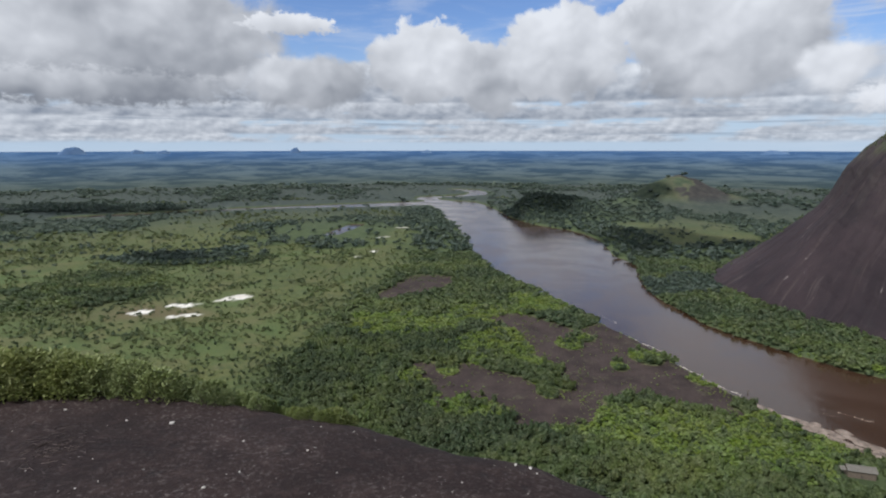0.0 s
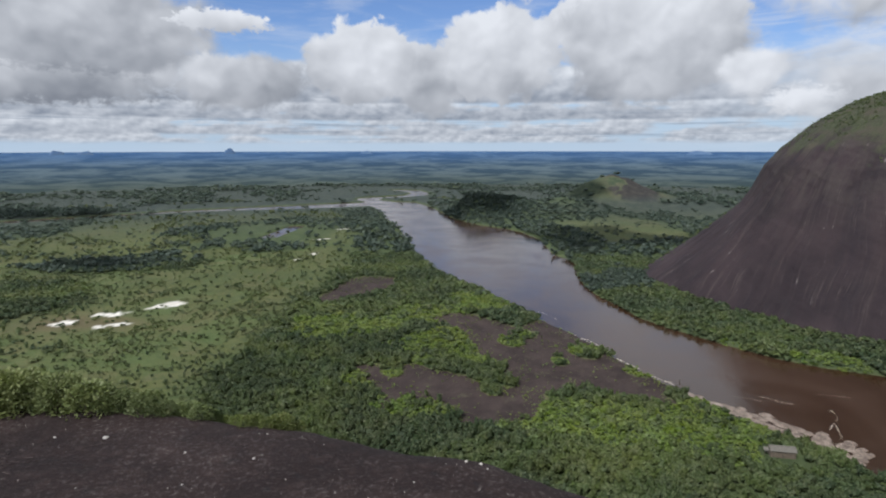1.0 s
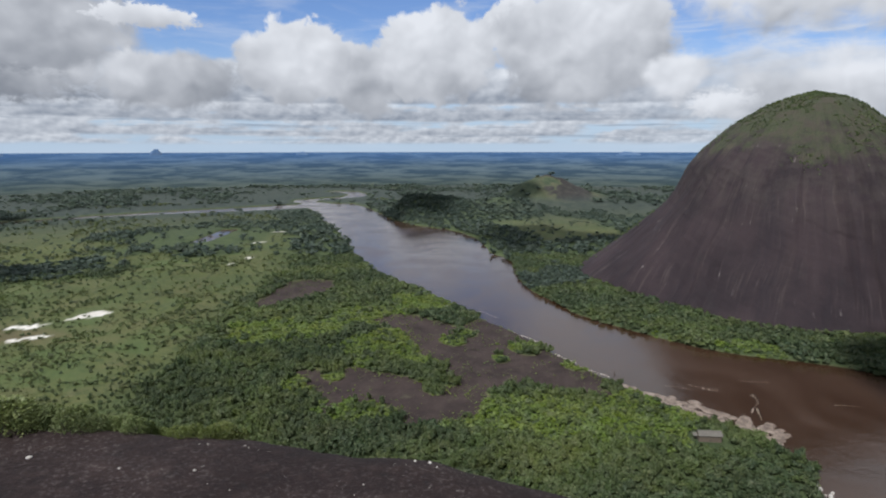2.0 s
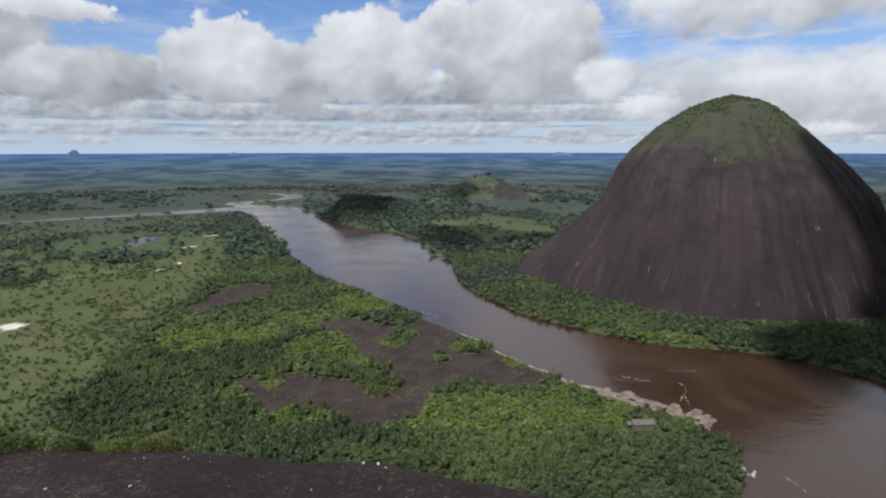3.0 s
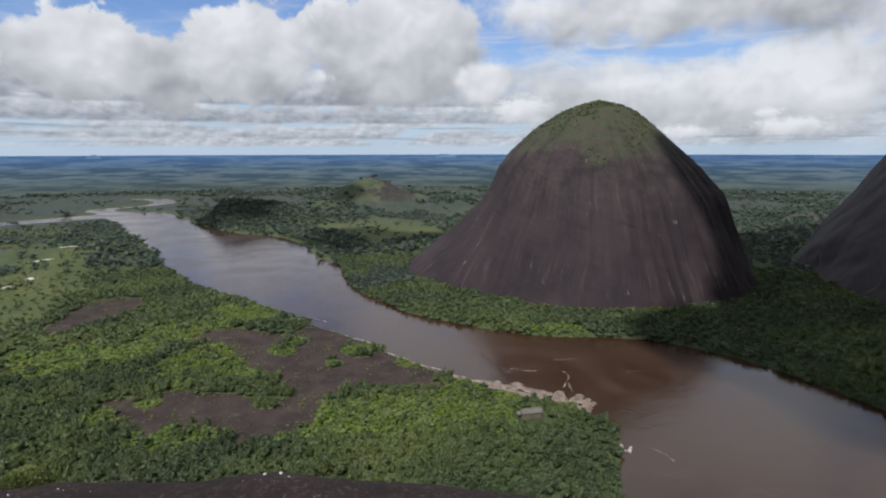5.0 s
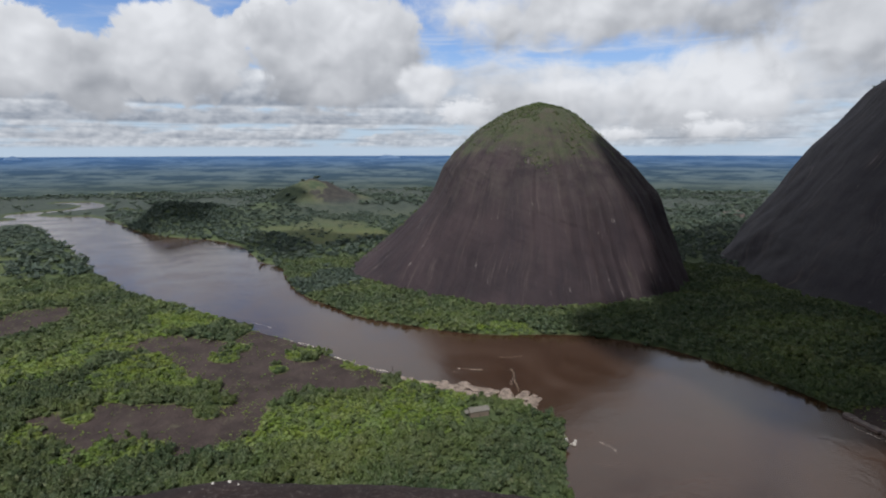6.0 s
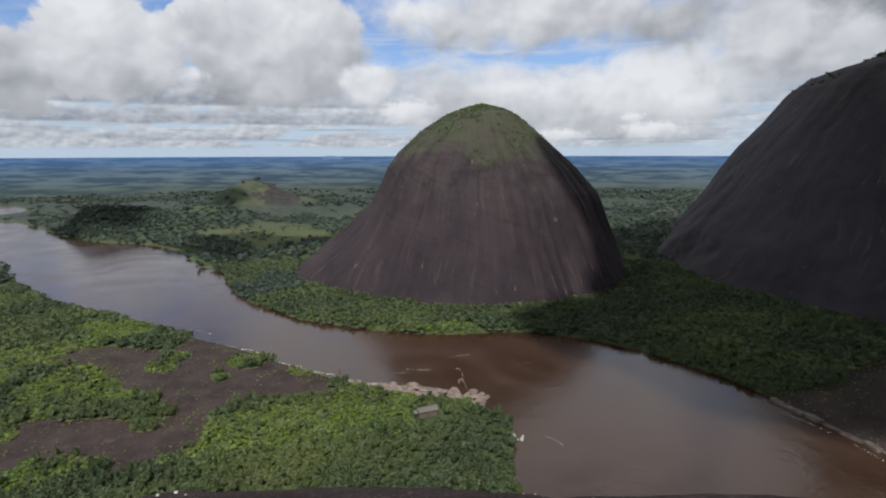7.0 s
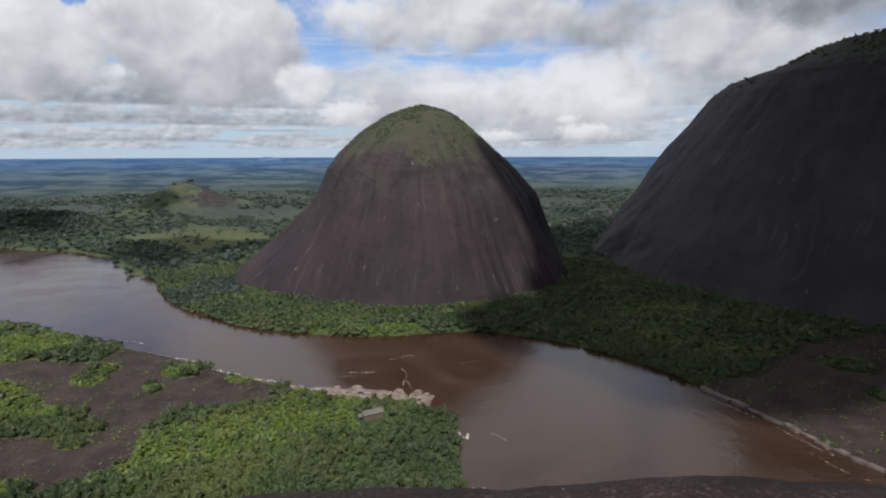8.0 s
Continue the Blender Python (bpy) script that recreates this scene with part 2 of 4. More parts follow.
def ground_material():
    """Grass and leaf litter, bare granite, pale sand and swampy forest floor by masks; haze painted in with distance.
    """
    made, n = material("ground_cover")
    place = n.add("ShaderNodeNewGeometry").outputs["Position"]
    big = n.noise(place, 0.006, 5.0, 0.6)
    mid = n.noise(place, 0.05, 6.0, 0.65)
    fine = n.noise(place, 0.4, 6.0, 0.7)
    grass = n.mix(n.ramp(big, 0.35, 0.68), (0.076, 0.092, 0.030), (0.114, 0.124, 0.042))
    grass = n.mix(n.ramp(mid, 0.45, 0.75, 0.0, 0.55), grass, (0.120, 0.105, 0.064))
    tuft = n.noise(place, 0.16, 6.0, 0.72)
    drier = n.noise(n.vmath("ADD", place, (300.0, 90.0, 0.0)), 0.018, 5.0, 0.62, 0.4)
    grass = n.mix(n.ramp(drier, 0.50, 0.68, 0.0, 0.65), grass, (0.118, 0.110, 0.050))
    grass = n.mix(n.ramp(drier, 0.46, 0.34, 0.0, 0.6), grass, (0.086, 0.112, 0.046))
    grass = n.mix(n.ramp(tuft, 0.47, 0.62, 0.0, 0.85), grass, (0.054, 0.070, 0.029))
    grass = n.mix(n.ramp(tuft, 0.44, 0.32, 0.0, 0.6), grass, (0.138, 0.132, 0.064))
    grass = n.mix(n.ramp(fine, 0.5, 0.75, 0.0, 0.5), grass, (0.060, 0.076, 0.036))
    wood = n.mix(n.ramp(mid, 0.35, 0.65), (0.050, 0.068, 0.030), (0.080, 0.102, 0.042))
    wood = n.mix(n.ramp(fine, 0.5, 0.7, 0.0, 0.5), wood, (0.090, 0.112, 0.048))
    bare = n.mix(n.ramp(mid, 0.3, 0.7), (0.034, 0.0245, 0.0225), (0.066, 0.048, 0.042))
    bare = n.mix(n.ramp(fine, 0.56, 0.74, 0.0, 0.7), bare, (0.125, 0.098, 0.078))
    bare = n.mix(n.ramp(n.noise(place, 0.11, 5.0, 0.7, 0.6), 0.57, 0.70, 0.0, 0.6), bare, (0.110, 0.102, 0.062))
    sand = n.mix(n.ramp(mid, 0.35, 0.7), (0.62, 0.57, 0.49), (0.78, 0.74, 0.66))
    colour = n.mix(n.attribute("woods"), grass, wood)
    colour = n.mix(n.attribute("meadow"), colour, n.mix(n.ramp(drier, 0.40, 0.62), (0.084, 0.116, 0.040), (0.122, 0.122, 0.052)))
    edge = n.attribute("rock")
    colour = n.mix(n.math("MULTIPLY", n.ramp(edge, 0.03, 0.35), n.ramp(tuft, 0.38, 0.55, 0.25, 0.9)), colour, (0.135, 0.128, 0.062))
    colour = n.mix(n.ramp(n.math("ADD", edge, n.math("MULTIPLY", n.math("SUBTRACT", tuft, 0.5), 0.9)), 0.40, 0.62), colour, bare)
    # plain: haze over far swampy land, painted as a blue-grey that grows with distance
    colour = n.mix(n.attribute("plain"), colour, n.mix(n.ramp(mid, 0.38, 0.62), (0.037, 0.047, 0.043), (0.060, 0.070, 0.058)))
    colour = n.mix(n.attribute("mud"), colour, (0.13, 0.085, 0.055))
    colour = n.mix(n.attribute("sand"), colour, sand)
    finish(n, colour, 0.9, n.math("ADD", fine, n.math("MULTIPLY", mid, 2.0)), 0.6, 1.5, specular=0.15)
    return made


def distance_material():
    """The far plain: haze painted in as blue, with streaks for woods, clearings and cloud shade."""
    made, n = material("hazed_plain")
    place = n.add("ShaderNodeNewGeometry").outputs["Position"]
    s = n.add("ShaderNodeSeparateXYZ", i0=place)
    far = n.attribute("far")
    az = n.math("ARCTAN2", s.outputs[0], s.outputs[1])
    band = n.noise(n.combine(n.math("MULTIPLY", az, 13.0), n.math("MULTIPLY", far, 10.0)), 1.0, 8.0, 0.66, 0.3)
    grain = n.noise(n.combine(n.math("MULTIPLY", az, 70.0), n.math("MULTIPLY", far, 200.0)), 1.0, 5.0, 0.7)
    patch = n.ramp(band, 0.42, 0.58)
    # bluer from near to last: distance haze put into the base colour
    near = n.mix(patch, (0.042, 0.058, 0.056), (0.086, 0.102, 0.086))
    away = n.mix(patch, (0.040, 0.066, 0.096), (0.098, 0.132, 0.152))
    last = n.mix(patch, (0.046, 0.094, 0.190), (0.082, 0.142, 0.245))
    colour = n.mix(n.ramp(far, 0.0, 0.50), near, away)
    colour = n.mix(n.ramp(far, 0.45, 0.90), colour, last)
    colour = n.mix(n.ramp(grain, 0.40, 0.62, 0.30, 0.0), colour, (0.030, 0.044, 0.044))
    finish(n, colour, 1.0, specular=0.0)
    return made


def water_material():
    """Brown silty river with slow ripples."""
    made, n = material("silty_water")
    place = n.add("ShaderNodeNewGeometry").outputs["Position"]
    slow = n.noise(place, 0.012, 4.0, 0.5, 1.5)
    ripple = n.noise(place, 0.35, 5.0, 0.6)
    chop = n.noise(place, 0.08, 4.0, 0.6, 0.6)
    colour = n.mix(n.ramp(slow, 0.35, 0.65), (0.038, 0.019, 0.0098), (0.055, 0.030, 0.018))
    rough = n.ramp(slow, 0.35, 0.7, 0.12, 0.24)
    finish(n, colour, rough, n.math("ADD", n.math("MULTIPLY", ripple, 0.35), chop), 0.22, 1.0, specular=0.5)
    return made


def plain_material(name, low, high, scale, rough=0.8, bump=0.3):
    made, n = material(name)
    place = n.add("ShaderNodeTexCoord").outputs["Object"]
    v = n.noise(place, scale, 6.0, 0.65)
    finish(n, n.mix(n.ramp(v, 0.3, 0.7), low, high), rough, v, bump, 0.05, specular=0.3)
    return made


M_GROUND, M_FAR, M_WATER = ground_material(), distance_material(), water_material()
M_FOREST = foliage_material("forest_leaves", (0.060, 0.088, 0.042), (0.142, 0.184, 0.060), (0.170, 0.178, 0.092))
# forest leaves again, greyed and blued to paint in distance haze
M_HAZED_LEAVES = foliage_material("hazed_leaves", (0.060, 0.084, 0.062), (0.092, 0.118, 0.078), (0.100, 0.118, 0.086))
M_OPEN = foliage_material("grassland_leaves", (0.080, 0.106, 0.043), (0.140, 0.170, 0.060), (0.160, 0.162, 0.086))
M_SCRUB = foliage_material("scrub_leaves", (0.118, 0.178, 0.044), (0.192, 0.254, 0.056), (0.185, 0.205, 0.086))
M_BUSH = foliage_material("waxy_leaves", (0.105, 0.140, 0.048), (0.200, 0.245, 0.070), (0.265, 0.270, 0.125), 0.45)
M_BARK = plain_material("bark", (0.05, 0.04, 0.03), (0.16, 0.13, 0.10), 3.0)
M_DOME = dome_granite("streaked_granite", (0.0225, 0.0155, 0.0175), (0.041, 0.0275, 0.0290), 150.0, 0.9)
# granite copy for the second dome, raised and greyed to paint in haze
M_DOME_TALL = dome_granite("hazed_granite", (0.036, 0.031, 0.034), (0.052, 0.046, 0.048), 275.0, 0.5)
M_SUMMIT = summit_granite("summit_granite", (0.0140, 0.0076, 0.0068), (0.027, 0.0155, 0.0132))
M_PALE = plain_material("pale_stone", (0.35, 0.31, 0.27), (0.62, 0.58, 0.52), 0.8)
M_LEDGE = plain_material("wet_ledge", (0.075, 0.056, 0.050), (0.20, 0.155, 0.135), 0.15, 0.5, 0.6)
M_FOAM = plain_material("foam", (0.40, 0.33, 0.26), (0.74, 0.68, 0.60), 0.6, 0.6)
M_ROOF = plain_material("weathered_roof", (0.10, 0.09, 0.074), (0.20, 0.18, 0.15), 2.0)
M_WALL = plain_material("plank_wall", (0.10, 0.075, 0.055), (0.20, 0.16, 0.12), 2.5)
# the blue is distance haze painted into the hills' own colour
M_HAZED_HILL = plain_material("hazed_far_hill", (0.070, 0.120, 0.210), (0.095, 0.150, 0.235), 0.02, 1.0, 0.0)


# ---------------------------------------------------------------- mesh helpers
def mesh_from(name, verts, tris, mats, attributes=(), slots=None, smooth=False):
    """A mesh of triangles from arrays."""
    verts, tris = np.asarray(verts, np.float32), np.asarray(tris, np.int32)
    me = bpy.data.meshes.new(name)
    me.vertices.add(len(verts))
    me.vertices.foreach_set("co", verts.ravel())
    me.loops.add(tris.size)
    me.loops.foreach_set("vertex_index", tris.ravel())
    me.polygons.add(len(tris))
    me.polygons.foreach_set("loop_start", np.arange(0, tris.size, 3, dtype=np.int32))
    me.polygons.foreach_set("loop_total", np.full(len(tris), 3, np.int32))
    if slots is not None:
        me.polygons.foreach_set("material_index", np.asarray(slots, np.int32))
    me.polygons.foreach_set("use_smooth", np.full(len(tris), smooth))
    for m in mats:
        me.materials.append(m)
    for key, values in attributes:
        me.attributes.new(key, "FLOAT", "POINT").data.foreach_set("value", np.asarray(values, np.float32))
    me.update(calc_edges=True)
    me.validate()
    return me


def part(name, bm, mat, parent, label=""):
    me = bpy.data.meshes.new(name)
    bm.to_mesh(me)
    bm.free()
    me.materials.append(mat)
    ob = new(name, me)
    ob.parent = parent
    return tagged(ob, label)


def grid_tris(rows, cols, wrap=False):
    r, c = np.meshgrid(np.arange(rows - 1), np.arange(cols if wrap else cols - 1), indexing="ij")
    a = (r * cols + c).ravel()
    b = (r * cols + (c + 1) % cols).ravel()
    d, e = a + cols, b + cols
    return np.concatenate([np.stack([a, b, e], 1), np.stack([a, e, d], 1)])


def hash2(i, j, seed):
    v = np.sin(i * 127.1 + j * 311.7 + seed * 74.7) * 43758.5453
    return v - np.floor(v)


def value_noise(x, y, seed=0):
    xi, yi = np.floor(x), np.floor(y)
    u, v = x - xi, y - yi
    u, v = u * u * (3 - 2 * u), v * v * (3 - 2 * v)
    return (hash2(xi, yi, seed) * (1 - u) + hash2(xi + 1, yi, seed) * u) * (1 - v) + (hash2(xi, yi + 1, seed) * (1 - u) + hash2(xi + 1, yi + 1, seed) * u) * v


def fbm(x, y, scale, seed=0, octaves=4):
    total, amp, norm = 0.0, 1.0, 0.0
    for k in range(octaves):
        total = total + amp * value_noise(x / scale * 2 ** k, y / scale * 2 ** k, seed + k * 13)
        norm += amp
        amp *= 0.55
    return total / norm


def step(v, low, high):
    u = np.clip((v - low) / (high - low), 0, 1)
    return u * u * (3 - 2 * u)


def outline_distance(x, y, outline):
    """Signed distance to a closed outline, negative inside."""
    inside = np.zeros(x.shape, bool)
    best = np.full(x.shape, 1e12)
    m = len(outline)
    for k in range(m):
        (x0, y0), (x1, y1) = outline[k], outline[(k + 1) % m]
        dx, dy = x1 - x0, y1 - y0
        u = np.clip(((x - x0) * dx + (y - y0) * dy) / (dx * dx + dy * dy), 0, 1)
        best = np.minimum(best, (x - x0 - u * dx) ** 2 + (y - y0 - u * dy) ** 2)
        if dy:
            inside ^= ((y0 > y) != (y1 > y)) & (x < x0 + (y - y0) / dy * dx)
    best = np.sqrt(best)
    return np.where(inside, -best, best)


def line_distance(x, y, line):
    best = np.full(x.shape, 1e12)
    for (x0, y0), (x1, y1) in zip(line, line[1:]):
        dx, dy = x1 - x0, y1 - y0
        u = np.clip(((x - x0) * dx + (y - y0) * dy) / (dx * dx + dy * dy), 0, 1)
        best = np.minimum(best, (x - x0 - u * dx) ** 2 + (y - y0 - u * dy) ** 2)
    return np.sqrt(best)


def rounded(line, times=2):
    """Corner cutting, for banks without kinks."""
    for _ in range(times):
        made = [line[0]]
        for (x0, y0), (x1, y1) in zip(line, line[1:]):
            made += [(0.75 * x0 + 0.25 * x1, 0.75 * y0 + 0.25 * y1), (0.25 * x0 + 0.75 * x1, 0.25 * y0 + 0.75 * y1)]
        line = made + [line[-1]]
    return line


# ---------------------------------------------------------------- the plan
LEFT_BANK = [(-71, 1880), (-30, 1700), (8, 1394), (44, 1111), (54, 921), (72, 767), (100, 693), (133, 617), (156, 535), (180, 471),
             (189, 415), (202, 376), (217, 334), (236, 300), (257, 266), (256, 240), (243, 219), (215, 196), (190, 165), (170, 100), (165, -200), (200, -900)]
RIGHT_BANK = [(95, 1790), (132, 1665), (159, 1395), (204, 1242), (271, 1158), (289, 1018), (264, 908), (284, 819), (255, 725), (244, 665), (247, 580), (257, 525),
              (288, 455), (325, 400), (385, 363), (412, 335), (436, 266), (426, 161), (402, 113), (387, 76), (364, 26), (350, -200), (390, -900)]
RIVER = rounded(LEFT_BANK, 1) + rounded(RIGHT_BANK, 1)[::-1]
BRANCH = [(-30, 1760), (-148, 1712), (-292, 1668), (-433, 1628), (-560, 1578), (-698, 1494), (-900, 1380)]
BENDS = [(10, 1790), (-55, 1890), (-42, 1960), (10, 1985), (70, 2010), (112, 2050), (140, 2150), (110, 2270), (60, 2300)]
HILLS = ((236, 1415, 105, 85, 50), (345, 1440, 70, 80, 30), (470, 1500, 105, 80, 34), (640, 1660, 120, 110, 44), (720, 1660, 200, 130, 46), (400, 1330, 120, 60, 12), (900, 1500, 160, 120, 12))


def river_distance(x, y):
    wobble = 9.0 * (fbm(x, y, 45.0, 5, 3) - 0.5)
    d = outline_distance(x, y, RIVER)
    d = np.minimum(d, line_distance(x, y, BRANCH) - (30 + 34 * step(x, -560, -60)))
    d = np.minimum(d, line_distance(x, y, BENDS) - 34)
    d = np.minimum(d, line_distance(x, y, [(285, 2330), (310, 2400), (280, 2490)]) - 20)
    d = np.minimum(d, line_distance(x, y, [(-218, 1115), (-205, 1190), (-188, 1260)]) - 15)
    return d + wobble * step(y, 350, 500)


def ground_height(x, y, d=None):
    if d is None:
        d = river_distance(x, y)
    z = -3.0 + 6.0 * step(d, -6, 9) + 2.0 * step(d, 10, 120)
    z = z + 3.0 * (fbm(x, y, 120.0, 2) - 0.5) * step(d, 5, 60)
    for cx, cy, rx, ry, h in HILLS:
        q = ((x - cx) / rx) ** 2 + ((y - cy) / ry) ** 2
        z = z + h * np.exp(-q * 1.6) * (0.75 + 0.5 * fbm(x, y, 90.0, 9)) * step(d, 0, 50)
    return z


ROCK_A = [(-75, 625), (-56, 693), (-30, 734), (11, 728), (19, 695), (-7, 644), (-40, 623), (-68, 598)]
ROCK_B = [(47, 540), (62, 561), (99, 547), (122, 510), (160, 540), (176, 480), (186, 427), (198, 372), (188, 345), (153, 349), (137, 362), (115, 358), (95, 346), (89, 371), (88, 407), (79, 447), (73, 488)]
ROCK_C = [(-23, 415), (-6, 424), (33, 412), (57, 394), (80, 372), (101, 365), (114, 355), (91, 332), (73, 318), (45, 321), (42, 344), (28, 362), (12, 365), (-2, 340), (-9, 347), (-4, 378), (-18, 396)]
ROCK_D = [(412, 136), (470, 118), (560, 105), (660, 60), (680, -80), (372, -120), (364, 26), (387, 76)]
ISLETS = ((108, 472, 13), (124, 490, 12), (163, 441, 13), (136, 421, 8), (188, 394, 9), (72, 368, 8), (4, 409, 9), (520, 70, 14), (470, 40, 9))


def rock_mask(x, y):
    w = 24.0 * (fbm(x, y, 20.0, 21, 5) - 0.5)
    d = np.minimum.reduce([outline_distance(x, y, o) for o in (ROCK_A, ROCK_B, ROCK_C, ROCK_D)]) + w
    for cx, cy, r in ISLETS:
        d = np.maximum(d, r - np.hypot(x - cx, (y - cy) * 0.8) + w * 0.4)
    return 1 - step(d, -3, 3)


def woods_mask(x, y, d):
    """Where closed forest grows; elsewhere grass with scattered bushes."""
    n = fbm(x, y, 170.0, 33, 4)
    near = step(x + 112 - 0.38 * np.maximum(y - 620, 0) + 150 * (n - 0.5), -42, 42) * step(1050 - y, 0, 150)
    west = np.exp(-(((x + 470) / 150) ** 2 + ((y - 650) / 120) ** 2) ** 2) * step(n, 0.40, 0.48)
    # shade and dark: woods put where cloud shadow darkens the plain
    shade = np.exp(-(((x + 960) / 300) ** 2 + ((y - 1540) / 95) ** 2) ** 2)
    bank = 1 - step(d, 60, 160)
    east = step(x - 0.16 * y, 60, 110) * step(d, 2, 20) * np.maximum(1 - step(y, 820, 1000), step(n, 0.44, 0.52))
    hill = np.exp(-(((x - 250) / 120) ** 2 + ((y - 1415) / 95) ** 2) ** 2)
    patch = step(n, 0.56 - 0.10 * step(y, 1300, 1800), 0.64 - 0.08 * step(y, 1300, 1800)) * step(y, 700, 900)
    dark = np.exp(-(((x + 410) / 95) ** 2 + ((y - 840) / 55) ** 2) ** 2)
    slope = 1 - step(np.hypot(x, y), 270, 330)
    return np.clip(np.maximum.reduce([near, west, shade, bank, east, patch, dark, slope, hill]), 0, 1)


SCRUB = ((60, 462, 66, 44), (-30, 522, 62, 40), (118, 610, 46, 56), (40, 560, 50, 40), (-8, 398, 26, 20), (30, 352, 34, 20), (186, 308, 52, 38), (130, 322, 56, 30), (150, 296, 56, 28), (196, 284, 26, 20),
         (290, 440, 18, 18), (345, 395, 40, 22), (108, 472, 14, 14), (124, 490, 13, 13), (163, 441, 14, 14), (136, 421, 9, 9), (188, 394, 10, 10))


def scrub_mask(x, y):
    """Where low bright scrub takes the place of trees."""
    w = fbm(x, y, 26.0, 91, 4) - 0.5
    total = np.zeros(x.shape)
    for cx, cy, rx, ry in SCRUB:
        total = np.maximum(total, 1 - step(np.hypot((x - cx) / rx, (y - cy) / ry) + 1.3 * w, 0.8, 1.0))
    return total


def sand_mask(x, y):
    w = fbm(x, y, 14.0, 41, 4)
    total = np.zeros(x.shape)
    for cx, cy, rx, ry in ((-302, 562, 14, 9), (-274, 588, 17, 9), (-256, 592, 10, 5), (-240, 606, 9, 6), (-226, 622, 15, 6), (-266, 545, 7, 4), (-250, 552, 12, 3), (-108, 1060, 12, 5), (-122, 1050, 6, 4), (-88, 1180, 14, 5), (-112, 905, 6, 3), (-128, 860, 4, 3)):
        q = np.sqrt(((x - cx) / rx) ** 2 + ((y - cy) / ry) ** 2)
        total = np.maximum(total, 1 - step(q + 2.6 * (w - 0.5), 0.85, 1.05))
    return total


# ---------------------------------------------------------------- ground, far plain and water
NEAR_END, FAR_REACH = 2600.0, 42000.0


def build_ground():
    az = np.radians(np.concatenate([np.arange(-50, 100, 0.32), np.arange(100, 310, 4.0)]))
    rings = [90.0]
    while rings[-1] < NEAR_END:
        rings.append(rings[-1] + min(max(2.2, rings[-1] * 0.0085), 7.5))
    rings = np.array(rings)
    rings[-1] = NEAR_END
    deep = 1 / np.linspace(1 / NEAR_END, 1 / FAR_REACH, 60)[1:]
    r, a = np.meshgrid(rings, az, indexing="ij")
    x, y = r * np.sin(a), r * np.cos(a)
    d = river_distance(x, y)
    z = ground_height(x, y, d)
    # beyond the near land the plain is drawn together along its lines of sight
    dr, da = np.meshgrid(deep, az, indexing="ij")
    short = NEAR_END + 2300 * (1 - NEAR_END / dr)
    fx, fy = short * np.sin(da), short * np.cos(da)
    fz = EYE + short * np.tan(-np.arctan((EYE - 4) / dr) - dr / 12.8e6)
    verts = np.concatenate([np.stack([x, y, z], -1).reshape(-1, 3), np.stack([fx, fy, fz], -1).reshape(-1, 3)])
    rock = rock_mask(x, y)
    woods = woods_mask(x, y, d) * (1 - rock)
    for cx, cy, rx, ry, h in HILLS[3:4]:
        rock = np.maximum(rock, step(fbm(x, y, 60, 51), 0.30, 0.5) * np.exp(-(((x - cx - 75) / 90) ** 2 + ((y - cy + 50) / 90) ** 2) ** 2))
    sand = sand_mask(x, y)
    meadow = step(fbm(x, y, 90.0, 61, 3), 0.50, 0.62) * (1 - woods) * 0.7 * (1 - step(r, 900, 1300))
    mud = (1 - step(d, -1, 2.0)) * 0.45 + 0.6 * np.exp(-(((x + 300) / 60) ** 2 + ((y - 560) / 30) ** 2))
    pad = np.zeros(fx.size)
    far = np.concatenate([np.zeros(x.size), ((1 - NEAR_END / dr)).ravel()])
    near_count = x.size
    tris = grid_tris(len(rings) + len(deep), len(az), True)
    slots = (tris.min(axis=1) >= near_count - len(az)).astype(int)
    # plain rises with distance from the eye to paint in haze
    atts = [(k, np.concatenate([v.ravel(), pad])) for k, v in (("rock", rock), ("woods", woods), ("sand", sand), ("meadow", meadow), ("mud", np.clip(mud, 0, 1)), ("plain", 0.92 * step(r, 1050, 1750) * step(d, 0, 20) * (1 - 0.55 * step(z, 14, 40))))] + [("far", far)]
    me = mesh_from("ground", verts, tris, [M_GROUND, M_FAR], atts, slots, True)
    tagged(new("ground", me), "green lowland of grass, woods and bare rock reaching the horizon", "ground", kind="structure")


build_ground()


def build_water():
    xs, ys = np.arange(-960, 620, 20.0), np.arange(-880, 2520, 20.0)
    y, x = np.meshgrid(ys, xs, indexing="ij")
    me = mesh_from("river", np.stack([x, y, np.zeros_like(x)], -1).reshape(-1, 3), grid_tris(len(ys), len(xs)), [M_WATER], smooth=True)
    tagged(new("river", me), "wide brown silty river with a slow rippled surface", "river", kind="structure")


build_water()


# ---------------------------------------------------------------- granite domes
DOME_1 = dict(at=(570.0, 590.0), top=240.0, levels=(0, 14, 50, 85, 110, 123, 154, 175, 202, 225, 234, 240), west=-46.0,
              left=(215, 205, 186, 167, 153, 145, 131, 116, 86, 50, 27, 1), right=(205, 200, 186, 173, 164, 157, 130, 107, 76, 48, 29, 1),
              foot=((-46, 66, 42, 1.15), (224, 16, 60, 2.4)), seed=7)
DOME_2 = dict(at=(1147.0, 80.0), top=356.0, levels=(0, 63, 83, 137, 184, 222, 262, 282, 295, 301, 315, 330, 340, 350, 356), west=-4.0,
              left=(482, 455, 441, 406, 372, 338, 310, 284, 248, 223, 196, 170, 141, 72, 2), right=(482, 455, 441, 406, 372, 345, 316, 296, 270, 245, 210, 175, 141, 72, 2),
              foot=((-60, 20, 40, 2.4),), seed=17)


